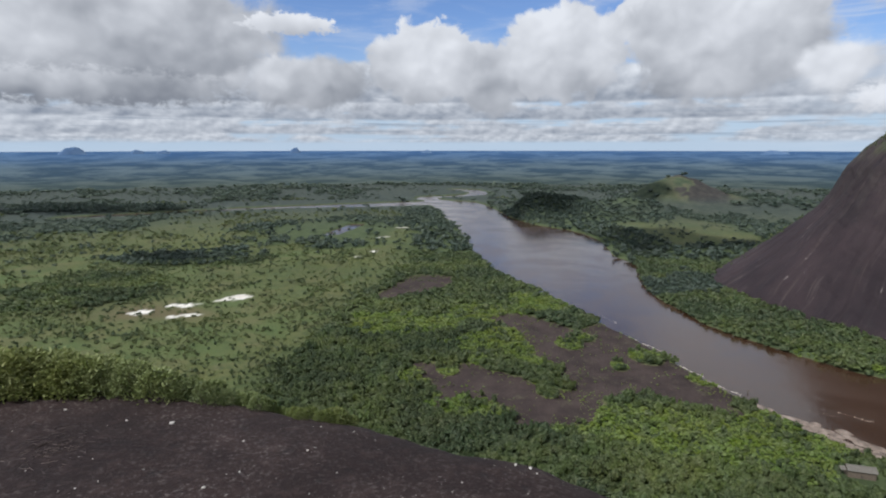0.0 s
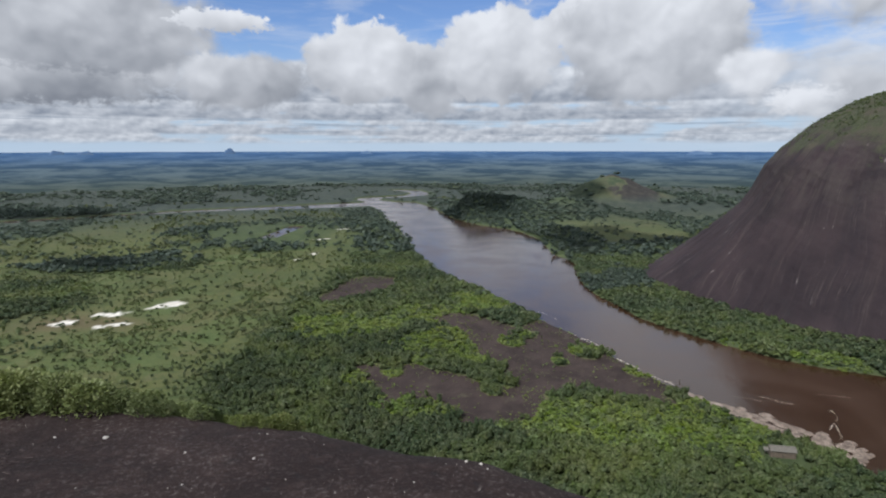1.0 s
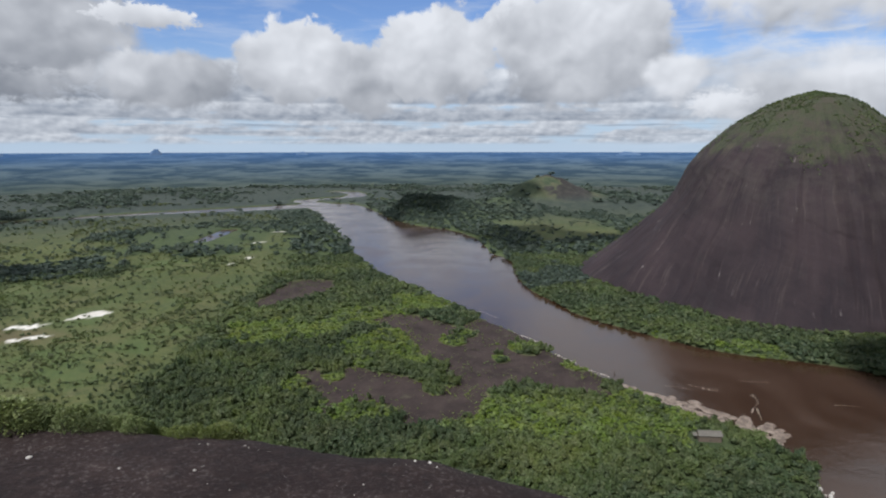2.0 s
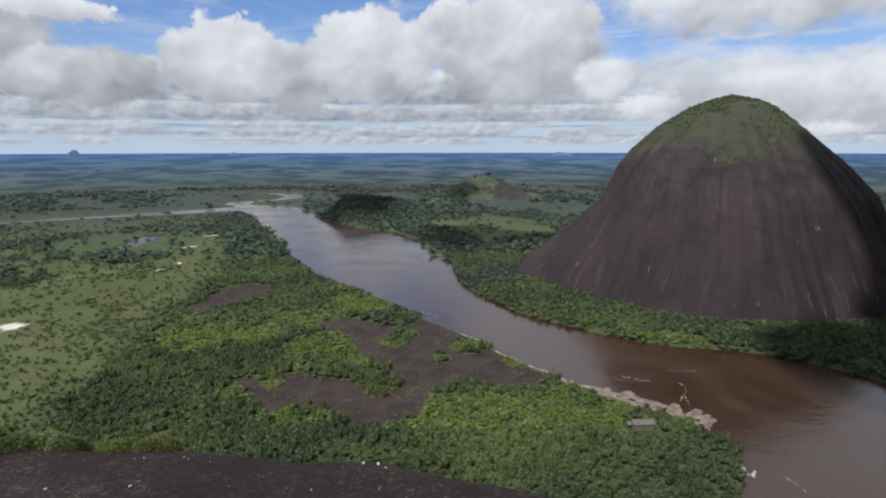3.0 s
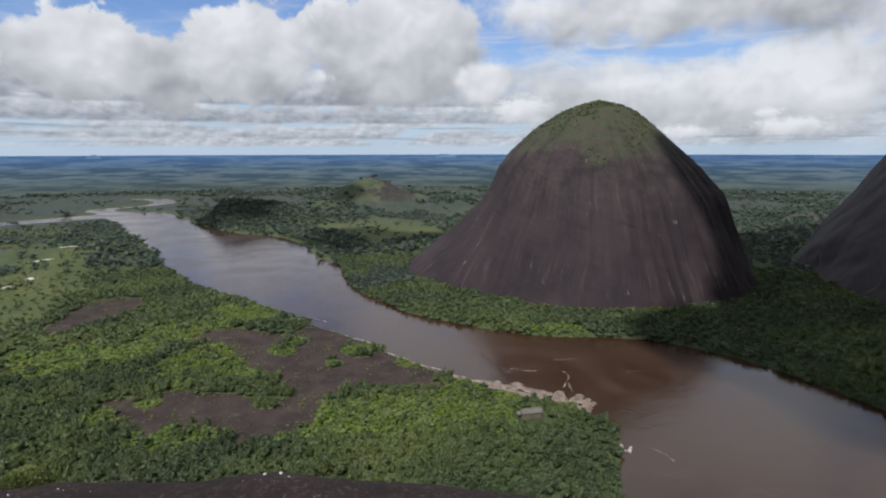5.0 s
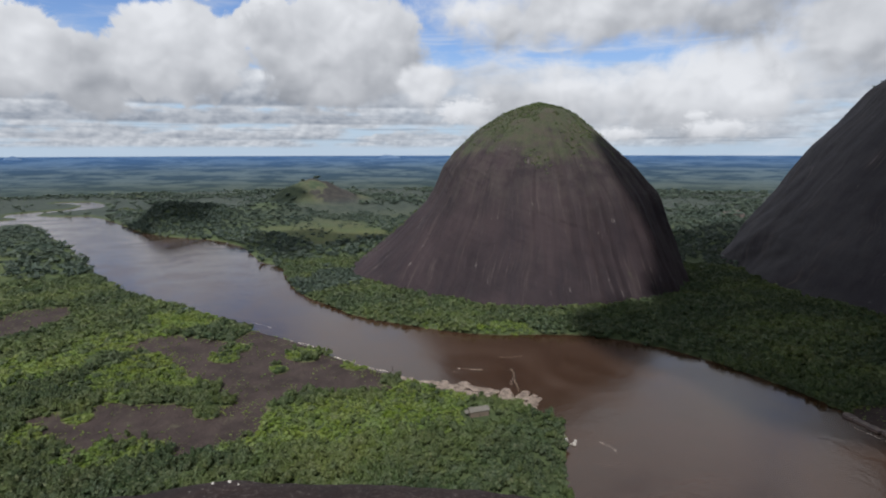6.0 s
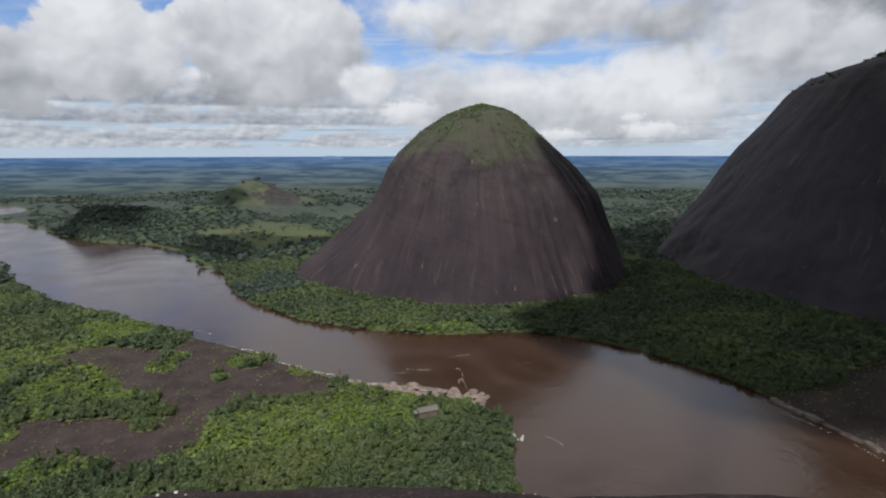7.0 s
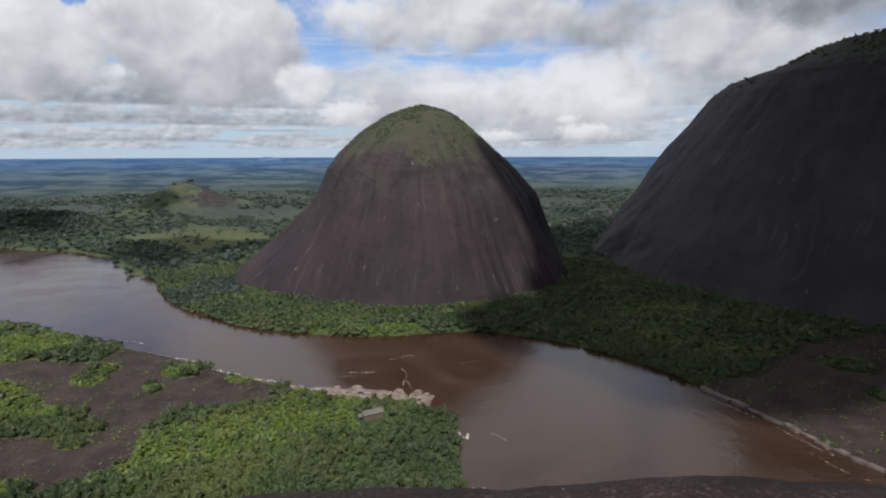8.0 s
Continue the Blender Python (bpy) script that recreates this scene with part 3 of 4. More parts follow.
def dome_radius(dome, h, a):
    """How far the rock reaches from the dome's axis at a height and a direction."""
    top, seed = dome["top"], dome["seed"]
    side = 0.5 + 0.5 * np.cos(a - np.radians(dome["west"]))
    r = np.interp(h, dome["levels"], dome["left"]) * side + np.interp(h, dome["levels"], dome["right"]) * (1 - side)
    low = np.clip(1 - h / (0.45 * top), 0, 1)
    for way, extra, width, power in dome["foot"]:
        off = np.angle(np.exp(1j * (a - np.radians(way))))
        r = r + extra * low ** power * np.exp(-(off / np.radians(width)) ** 2)
    r = r * (1 + 0.030 * (fbm(np.cos(a) * 3 + 9, np.sin(a) * 3 + h / 90, 1.0, seed, 4) - 0.5) * 2 * np.clip(1.2 - h / top, 0.0, 1))
    gully = fbm(np.cos(a) * 14 + 50, np.sin(a) * 14 + h / 160 + 50, 1.0, seed + 3, 3) - 0.5
    flute = fbm(np.cos(a) * 42 + 80, np.sin(a) * 42 + h / 70 + 80, 1.0, seed + 5, 3) - 0.5
    rough = fbm(a * r / 9.0 + 300, h / 7.0, 1.0, seed + 8, 3) - 0.5
    fade = np.clip((top - h) / top * 3, 0, 1)
    return r + (gully * 6 + flute * 1.6 + rough * 1.2) * fade


def build_dome(dome, name, label, mat):
    """A granite dome, uneven by direction, fluted down its flanks."""
    top = dome["top"]
    turn = np.linspace(0, 2 * np.pi, 620, endpoint=False)
    h = top * (1 - (1 - np.linspace(0, 1, 190)) ** 1.6)
    h, a = np.meshgrid(h, turn, indexing="ij")
    r = dome_radius(dome, h, a)
    if dome is DOME_1:
        # a slanting scar: the sheet of rock above it stands proud of the face below
        across = np.degrees(a) - 216.0
        lip = 99.0 + 1.0 * across + 9.0 * (fbm(across + 40, across * 0, 5.0, 3, 3) - 0.5)
        r = r + 2.2 * fbm(across + 90, across * 0, 3.0, 9, 2) * step(h - lip, -1.5, 1.5) * (1 - step(h - lip, 4, 46)) * (1 - step(np.abs(across), 4, 10))
    verts = np.stack([r * np.sin(a), r * np.cos(a), h - 6], -1).reshape(-1, 3)
    me = mesh_from(name, verts, grid_tris(h.shape[0], len(turn), True)[:, ::-1], [mat], smooth=True)
    ob = new(name, me)
    ob.location = (*dome["at"], 0)
    return tagged(ob, label, "rock dome")


DOMES = [build_dome(DOME_1, "granite_dome", "dark streaked granite dome with green scrub on its summit", M_DOME),
         build_dome(DOME_2, "granite_dome", "huge dark granite dome standing in shade", M_DOME_TALL)]


def rim_angle(az):
    """How steeply one looks down at the rim, by direction."""
    return np.radians(np.interp(az, (-60, -43, -39, -30, -23, -16, -8, 1, 10, 19, 29, 40, 49, 58, 70, 79, 86, 110), (18, 18.5, 19.0, 20.7, 22.7, 25.2, 27.1, 29.5, 30.5, 32.1, 34.0, 34.6, 34.2, 32.1, 29.3, 27.9, 26.1, 24)))


def summit_height(x, y):
    r, az = np.hypot(x, y), np.degrees(np.arctan2(x, y))
    az = np.where(az < -110, az + 360, az)
    rim = 20 / np.tan(rim_angle(az)) - 1.6 - 2.6 * step(az, 35, 75) + 1.4 * (fbm(az / 9.0, az * 0, 1.0, 55, 4) - 0.5)
    over = np.maximum(r - rim, 0)
    fall = np.where(over < 8, 0.5 * 1.15 * over ** 2 / 8, 1.15 * (over - 4))
    return 151.6 - 1.6 * np.minimum(r / rim, 1) ** 2 - 0.09 * np.minimum(over, 14) - fall + 0.5 * (fbm(x, y, 9.0, 71, 4) - 0.5) * step(r, 2, 8)


def build_summit():
    az = np.radians(np.concatenate([np.arange(-55, 105, 0.7), np.arange(105, 305, 4.0)]))
    r = np.concatenate([np.arange(4, 75, 0.55), np.arange(75, 215, 4.0)])
    r, a = np.meshgrid(r, az, indexing="ij")
    x, y = r * np.sin(a), r * np.cos(a)
    z = np.maximum(summit_height(x, y), -4.0)
    verts = np.concatenate([np.stack([x, y, z], -1).reshape(-1, 3), [[0, 0, 151.5]]])
    tris = grid_tris(r.shape[0], r.shape[1], True)
    m = r.shape[1]
    cap = np.stack([np.arange(m), np.full(m, len(verts) - 1), (np.arange(m) + 1) % m], 1)
    me = mesh_from("rock_summit", verts, np.concatenate([tris, cap]), [M_SUMMIT], smooth=True)
    tagged(new("rock_summit", me), "bare dark brown granite summit with pale specks", "rock")


build_summit()


# ---------------------------------------------------------------- plants
def ico(sub, seed, rough):
    bm = bmesh.new()
    bmesh.ops.create_icosphere(bm, subdivisions=sub, radius=1.0)
    rng = np.random.default_rng(seed)
    v = np.array([p.co for p in bm.verts])
    bm.verts.index_update()
    t = np.array([[q.index for q in f.verts] for f in bm.faces])
    bm.free()
    return v * (1 + rough * (rng.random((len(v), 1)) - 0.5)), t


def crown(seed, leaves, sub, lobes=4, size=0.17):
    """A crown about 1 high and 1 across: a dark core of lobes under a coat of leaf sprays. Its foot is at z 0."""
    rng = np.random.default_rng(seed)
    verts, tris, count = [], [], 0
    centres = [(0.0, 0.0, 0.52, 0.30)]
    for k in range(lobes):
        a = 2 * np.pi * (k + rng.random() * 0.7) / lobes
        centres.append((0.24 * np.cos(a), 0.24 * np.sin(a), 0.40 + 0.3 * rng.random(), 0.16 + 0.10 * rng.random()))
    for cx, cy, cz, cr in centres:
        v, t = ico(sub, seed * 7 + len(verts), 0.5)
        verts.append(v * (cr, cr, cr * 0.9) + (cx, cy, cz))
        tris.append(t + count)
        count += len(v)
    for k in range(leaves):
        cx, cy, cz, cr = centres[rng.integers(len(centres))]
        n = rng.normal(size=3)
        n[2] = abs(n[2]) * 1.2 - 0.25
        n /= np.linalg.norm(n)
        c = np.array((cx, cy, cz)) + n * cr * (0.85 + 0.55 * rng.random())
        u = np.cross(n, rng.normal(size=3))
        u /= np.linalg.norm(u)
        w = np.cross(n, u) + n * rng.uniform(-0.6, 1.1)
        s = size * (0.6 + 0.8 * rng.random())
        verts.append(np.array((c - u * s * 0.5, c + u * s * 0.5, c + w * s)))
        tris.append(np.array([[count, count + 1, count + 2]]))
        count += 3
    return np.concatenate(verts), np.concatenate(tris)


def trunk_mesh(seed):
    """Tapered stem with limbs, 1 high."""
    rng = np.random.default_rng(seed)
    verts, tris, count = [], [], 0

    def limb(p, q, r0, r1):
        nonlocal count
        p, q = np.array(p, float), np.array(q, float)
        w = (q - p) / np.linalg.norm(q - p)
        u = np.cross(w, (0.3, 0.9, 0.1))
        u /= np.linalg.norm(u)
        v = np.cross(w, u)
        ring = np.linspace(0, 2 * np.pi, 5, endpoint=False)
        for c, r in ((p, r0), (q, r1)):
            verts.append(np.array([c + r * (np.cos(b) * u + np.sin(b) * v) for b in ring]))
        for k in range(5):
            a, b = count + k, count + (k + 1) % 5
            tris.append([[a, b, b + 5], [a, b + 5, a + 5]])
        count += 10

    limb((0, 0, -0.08), (0.01, 0.02, 0.62), 0.030, 0.018)
    for k in range(4):
        a = 1.6 * k + rng.random()
        limb((0.01, 0.02, 0.36 + 0.06 * k), (0.25 * np.cos(a), 0.25 * np.sin(a), 0.62 + 0.08 * rng.random()), 0.014, 0.006)
    return np.concatenate(verts), np.concatenate([np.array(t) for t in tris])


def scatter(name, templates, x, y, z, size, tall, tint, mat, label, category, seed=1):
    """Many plants in one mesh."""
    rng = np.random.default_rng(seed)
    which = rng.integers(len(templates), size=len(x))
    turn = rng.random(len(x)) * 2 * np.pi
    verts, tris, tints, count = [], [], [], 0
    for k, (tv, tt) in enumerate(templates):
        i = np.flatnonzero(which == k)
        if not len(i):
            continue
        c, s = np.cos(turn[i])[:, None], np.sin(turn[i])[:, None]
        px = (tv[None, :, 0] * c - tv[None, :, 1] * s) * size[i, None] + x[i, None]
        py = (tv[None, :, 0] * s + tv[None, :, 1] * c) * size[i, None] + y[i, None]
        pz = tv[None, :, 2] * tall[i, None] + z[i, None]
        verts.append(np.stack([px, py, pz], -1).reshape(-1, 3))
        tris.append((tt[None] + (np.arange(len(i)) * len(tv))[:, None, None]).reshape(-1, 3) + count)
        tints.append(np.repeat(tint[i], len(tv)))
        count += len(i) * len(tv)
    if not verts:
        return
    me = mesh_from(name, np.concatenate(verts), np.concatenate(tris), [mat], [("tint", np.concatenate(tints))])
    return tagged(new(name, me), label, category, kind="stuff")


def candidates(spacing, x0, x1, y0, y1, seed):
    rng = np.random.default_rng(seed)
    gx, gy = np.meshgrid(np.arange(x0, x1, spacing), np.arange(y0, y1, spacing))
    gx = gx.ravel() + rng.uniform(-0.55, 0.55, gx.size) * spacing
    gy = gy.ravel() + rng.uniform(-0.55, 0.55, gy.size) * spacing
    az = np.degrees(np.arctan2(gx, gy))
    keep = (az > -42) & (az < 92)
    return gx[keep], gy[keep], rng


def in_dome(x, y, grow=0.0):
    inside = np.zeros(x.shape, bool)
    for dome in (DOME_1, DOME_2):
        dx, dy = x - dome["at"][0], y - dome["at"][1]
        inside |= np.hypot(dx, dy) < dome_radius(dome, np.full(x.shape, 10.0), np.arctan2(dx, dy)) + grow
    return inside


CROWN_NEAR = [crown(k, 90, 1, 3, 0.19) for k in range(7)]
CROWN_MID = [crown(20 + k, 44, 1, 1, 0.25) for k in range(5)]
CROWN_FAR = [crown(40 + k, 14, 1, 0, 0.36) for k in range(4)]
SHRUB = [crown(60 + k, 60, 1, 2, 0.24) for k in range(5)]
GROVE = ((150, 262), (182, 262))     # x and y of the stretch beside the hut whose trees stand singly
HUT = (213.5, 270.5)


def outer_bank(x, y):
    """True on the river's far side."""
    return x > np.interp(y, (-900, 26, 200, 266, 335, 400, 500, 700, 2000), (280, 290, 330, 340, 320, 260, 215, 170, 100))


def plant_woods():
    bins = {"near": [], "mid": [], "far": [], "scrub": [], "single": [], "dusk": []}
    for spacing, r0, r1, seed in ((3.0, 175, 500, 3), (5.0, 500, 900, 4), (12.5, 900, 1600, 5), (21.0, 1600, 2590, 6)):
        x, y, rng = candidates(spacing, -1900, 2500, -60, 2590, seed)
        r = np.hypot(x, y)
        ok = (r > r0) & (r <= r1)
        x, y, r = x[ok], y[ok], r[ok]
        ok = ~in_dome(x, y, -4)
        x, y, r = x[ok], y[ok], r[ok]
        d = river_distance(x, y)
        rock, woods, sand = rock_mask(x, y), woods_mask(x, y, d), sand_mask(x, y)
        chance = np.where(woods + 0.8 * (rng.random(x.size) - 0.5) > 0.5, np.where(r > 900, 0.72, 0.95), 0.05 + 0.20 * step(fbm(x, y, 60.0, 81), 0.45, 0.6))
        chance = chance * (1 - step(rock, 0.3, 0.6)) * (1 - sand) * (d > np.where(outer_bank(x, y), 0.0, np.where((y < 430) & (y > 245), 9.0, 1.5)))
        chance *= np.where(np.minimum(line_distance(x, y, BRANCH), line_distance(x, y, BENDS)) < 150, np.where(y > 1500, 0.06, 0.3), 1.0) * np.where(np.hypot(x + 205, y - 1150) < 130, 0.15, 1.0)
        chance *= np.where(np.hypot(x - HUT[0], y - HUT[1]) < 12, 0.0, 1.0)
        chance *= 1 - 0.75 * np.exp(-(((x - 700) / 190) ** 2 + ((y - 1620) / 130) ** 2) ** 2)
        ok = rng.random(x.size) < chance
        x, y, r, d, woods = x[ok], y[ok], r[ok], d[ok], woods[ok]
        z = np.maximum(ground_height(x, y, d), np.where(r < 260, summit_height(x, y), -50.0)) - 0.3
        low = (scrub_mask(x, y) > 0.5) & (rng.random(x.size) < 0.9)
        clump = 0.7 + 0.6 * fbm(x, y, 18.0, 95, 2)
        tall = (3.0 + 4.6 * rng.random(x.size) ** 2.2) * clump * np.where(woods > 0.5, 1.0, 0.62)
        tall *= np.where(low > 0.5, 0.36, 1.0) * np.where(r > 900, 0.8, 1.0)
        size = spacing * (0.85 + 0.95 * rng.random(x.size) ** 2) * clump * np.where(woods > 0.5, 1.25, 0.68) * np.where(low > 0.5, 0.55, 1.0) * np.where(r > 900, 0.72, 1.0)
        tall = np.maximum(tall, size * 0.55) * np.where(r > 1250, 0.7, 1.0)
        tint = np.clip(0.34 + 0.6 * (rng.random(x.size) - 0.5) + 2.2 * (fbm(x, y, 45.0, 97, 4) - 0.5) + 0.4 * low + 0.45 * np.exp(-(((x - 150) / 80) ** 2 + ((y - 305) / 48) ** 2)) - 0.12 * (x > 260), 0, 1)
        shrub = low > 0.5
        every = np.stack([x, y, z, size, tall, tint])
        kind = "near" if r1 <= 500 else "mid" if r1 <= 900 else "far"
        single = (x > GROVE[0][0]) & (x < GROVE[0][1]) & (y > GROVE[1][0]) & (y < GROVE[1][1]) & ~shrub & (size > 3.4)
        # dusk: bank trees whose shade is put into a duller leaf colour
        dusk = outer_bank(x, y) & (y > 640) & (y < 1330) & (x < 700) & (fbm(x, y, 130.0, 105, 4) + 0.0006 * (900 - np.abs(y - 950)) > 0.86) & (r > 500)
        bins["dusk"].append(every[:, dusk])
        bins[kind].append(every[:, ~shrub & ~single & ~dusk])
        bins["scrub" if r1 <= 900 else "far"].append(every[:, shrub & ~single])
        bins["single"].append(every[:, single])
    for key, name, templates, mat, label, category in (
            ("near", "forest", CROWN_NEAR, M_FOREST, "dense green tropical forest on the river plain", "forest"),
            ("mid", "open_forest", CROWN_MID, M_FOREST, "green forest and scattered trees in grassland", "forest"),
            ("far", "distant_forest", CROWN_FAR, M_HAZED_LEAVES, "distant woods on the plain and low hills", "forest"),
            ("dusk", "bank_forest", CROWN_FAR, M_HAZED_LEAVES, "forest along the eastern river bank in shade", "forest"),
            ("scrub", "scrub", SHRUB, M_SCRUB, "bright green low scrub beside bare rock", "shrubs")):
        q = np.concatenate(bins[key], axis=1)
        if not q.size:
            continue
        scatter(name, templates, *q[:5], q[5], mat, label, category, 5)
    return np.concatenate(bins["single"], axis=1)


def plant_grassland():
    """Small bushes and low trees dotted over the open grassland, thicker in drifts."""
    for spacing, near, far, seed in ((3.6, 275, 640, 14), (5.2, 640, 1150, 16), (9.0, 1150, 1900, 18)):
        x, y, rng = candidates(spacing, -1300, 260, 200, 1900, seed)
        r = np.hypot(x, y)
        ok = (r > near) & (r <= far)
        x, y = x[ok], y[ok]
        d = river_distance(x, y)
        drift = 0.6 * fbm(x, y, 75.0, 83, 4) + 0.4 * fbm(x, y, 19.0, 85, 3)
        keep = (woods_mask(x, y, d) < 0.5) & (rock_mask(x, y) < 0.4) & (sand_mask(x, y) < 0.1) & (d > 5) & (np.hypot(x + 300, (y - 555) * 1.6) > 55) & (np.hypot(x + 205, y - 1180) > 60) & (line_distance(x, y, BRANCH) > 150)
        keep &= rng.random(x.size) < 0.04 + 0.80 * step(drift, 0.45, 0.60)
        x, y = x[keep], y[keep]
        size = spacing * (0.30 + 1.15 * rng.random(x.size) ** 2.8)
        scatter("grassland_bushes", CROWN_FAR, x, y, ground_height(x, y) - 0.2, size, size * (0.45 + 0.4 * rng.random(x.size)), np.clip(0.75 * rng.random(x.size) + 0.9 * (fbm(x, y, 50.0, 87, 3) - 0.45), 0, 1), M_OPEN, "bushes and low trees dotted over olive grassland", "shrubs", 15)


plant_grassland()


def plant_scrub():
    """Low bright scrub, knee to head high, filling the openings round the rock."""
    x, y, rng = candidates(3.3, -110, 400, 250, 690, 24)
    d = river_distance(x, y)
    keep = (scrub_mask(x, y) + 0.8 * (rng.random(x.size) - 0.5) > 0.5) & (rock_mask(x, y) < 0.5) & (d > np.where((y < 330) & (x < 300), 7, 0.8)) & (np.hypot(x - HUT[0], y - HUT[1]) > 11) & ~in_dome(x, y, 2) & (rng.random(x.size) < 0.93)
    x, y, d = x[keep], y[keep], d[keep]
    size = 2.6 + 2.6 * rng.random(x.size) ** 2
    glade = np.exp(-(((x - 185) / 48) ** 2 + ((y - 305) / 30) ** 2))
    tint = np.clip(0.35 + 0.5 * (rng.random(x.size) - 0.5) + 0.9 * (fbm(x, y, 40.0, 99, 3) - 0.5) + 0.35 * glade, 0, 1)
    scatter("low_scrub", CROWN_FAR, x, y, ground_height(x, y, d) - 0.2, size, size * (0.45 + 0.35 * rng.random(x.size)), tint, M_SCRUB, "bright green low scrub around bare rock", "shrubs", 25)


plant_scrub()


def plant_tufts():
    """Tufts of grass and dwarf bushes along the margins of the bare rock."""
    x, y, rng = candidates(2.6, -100, 680, -60, 780, 34)
    keep = np.hypot(x, y) > 280
    x, y = x[keep], y[keep]
    m = rock_mask(x, y)
    rim = np.minimum.reduce([np.abs(outline_distance(x, y, o)) for o in (ROCK_A, ROCK_B, ROCK_C, ROCK_D)])
    chance = np.where(m > 0.3, 0.7 * np.exp(-rim / 6.0) + 0.40 * step(fbm(x, y, 15.0, 63, 4), 0.50, 0.66), 0.0) * (river_distance(x, y) > 1.5)
    keep = rng.random(x.size) < chance
    x, y = x[keep], y[keep]
    size = 0.7 + 1.5 * rng.random(x.size) ** 2
    scatter("rock_tufts", CROWN_FAR, x, y, ground_height(x, y) - 0.1, size, size * 0.55, 0.2 + 0.8 * rng.random(x.size), M_SCRUB, "tufts of grass and dwarf bushes on bare rock", "tufts", 35)


plant_tufts()


def plant_hill():
    """The wood that covers the low hill by the river's bend, its leaves darkened for cloud shade."""
    x, y, rng = candidates(8.0, 90, 380, 1280, 1540, 44)
    keep = np.hypot((x - 240) / 125, (y - 1410) / 105) + 0.3 * (fbm(x, y, 40.0, 65, 3) - 0.5) < 1.0
    d = river_distance(x, y)
    keep &= d > 2
    x, y, d = x[keep], y[keep], d[keep]
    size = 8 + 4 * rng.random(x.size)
    # lowest tints only: the cloud's shade is painted into the leaves
    scatter("hill_forest", CROWN_FAR, x, y, ground_height(x, y, d) - 1.0, size, size * 0.8, 0.12 * rng.random(x.size), M_HAZED_LEAVES, "dense wood on a low riverside hill, leaves darkened for shade", "forest", 45)


plant_hill()


def plant_cloud_shade_woods():
    """Two stands of wood added on the western plain, kept dark to stand in for cloud shadow."""
    for cx, cy, rx, ry, spacing, seed in ((-960, 1540, 330, 95, 13.0, 54), (-405, 845, 98, 46, 7.5, 55)):
        x, y, rng = candidates(spacing, cx - rx * 1.3, cx + rx * 1.3, cy - ry * 1.4, cy + ry * 1.4, seed)
        keep = np.hypot((x - cx) / rx, (y - cy) / ry) + 0.9 * (fbm(x, y, 60.0, seed, 4) - 0.5) < 1.0
        keep &= river_distance(x, y) > 3
        x, y = x[keep], y[keep]
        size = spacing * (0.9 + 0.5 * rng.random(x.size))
        # near-lowest tints paint the cloud shadow into the leaves
        scatter("cloud_shade_wood", CROWN_FAR, x, y, ground_height(x, y) - 0.5, size, size * 0.7, 0.15 * rng.random(x.size), M_HAZED_LEAVES, "stand of wood darkened for cloud shadow on the western plain", "forest", seed)


plant_cloud_shade_woods()
SINGLES = plant_woods()


def build_trees(rows):
    """Single trees on the spit of land, each a stem with limbs and a leafy crown."""
    rng = np.random.default_rng(8)
    stems = [mesh_from("trunk", *trunk_mesh(k), [M_BARK]) for k in range(3)]
    shades = (0.05, 0.2, 0.35, 0.5, 0.7)
    crowns = {}
    for k, (v, t) in enumerate(CROWN_NEAR):
        for j, shade in enumerate(shades):
            crowns[k, j] = mesh_from("crown", v, t, [M_FOREST], [("tint", np.full(len(v), shade))])
    order = np.argsort(rows[3])[::-1][:300]
    for x, y, z, size, tall, tint in rows[:, order].T:
        tree = new("tree")
        tree.location, tree.rotation_euler, tree.scale = (x, y, z), (0, 0, rng.random() * 6.28), (size, size, tall)
        j = int(np.argmin([abs(tint - v) for v in shades]))
        for name, me in (("trunk", stems[rng.integers(3)]), ("crown", crowns[int(rng.integers(len(CROWN_NEAR))), j])):
            new(name, me).parent = tree
        tagged(tree, "dark green broadleaf tree in dense riverside woods" if j < 2 else "bright green broadleaf tree in dense riverside woods", "tree", "trees on the spit")


build_trees(SINGLES)


def dome_scrub():
    """Bushes on the summits and ledges of the two great domes."""
    rng = np.random.default_rng(12)
    for ob, dome, floor, count, wide, seed in ((DOMES[0], DOME_1, 146, 16000, 0.9, 3), (DOMES[1], DOME_2, 262, 4200, 1.5, 5)):
        top, (cx, cy) = dome["top"], dome["at"]
        h = floor + (top - floor) * rng.random(count) ** 0.75
        a = rng.random(count) * 2 * np.pi
        r = dome_radius(dome, h, a) - 1.2
        x, y = r * np.sin(a), r * np.cos(a)
        grow = step((h - floor) / (top - floor) + 2.6 * (fbm(x + cx, y + cy, 30.0, seed, 4) - 0.5), 0.30, 0.62)
        ok = rng.random(count) < 0.85 * grow
        size = (1.6 + 3.4 * rng.random(count) ** 2.5) * wide
        q = np.stack([x, y, h - 6.8, size, size * 0.7, 0.15 + 0.6 * rng.random(count)])[:, ok]
        if dome is DOME_1:
            # a tongue of scrub along the back of the western apron
            h, a = 8 + 95 * rng.random(900) ** 1.3, np.radians(-30 + 12 * rng.normal(size=900))
            r = dome_radius(dome, h, a)
            size = 2.0 + 4 * rng.random(900) ** 2
            q = np.concatenate([q, np.stack([r * np.sin(a), r * np.cos(a), h - 7.0, size, size * 0.7, 0.3 + 0.4 * rng.random(900)])], axis=1)
        cover = scatter("scrub_cover", CROWN_FAR, *q[:5], q[5], M_FOREST, "green scrub clinging to the granite summit", "", 9)
        cover.parent = ob


dome_scrub()


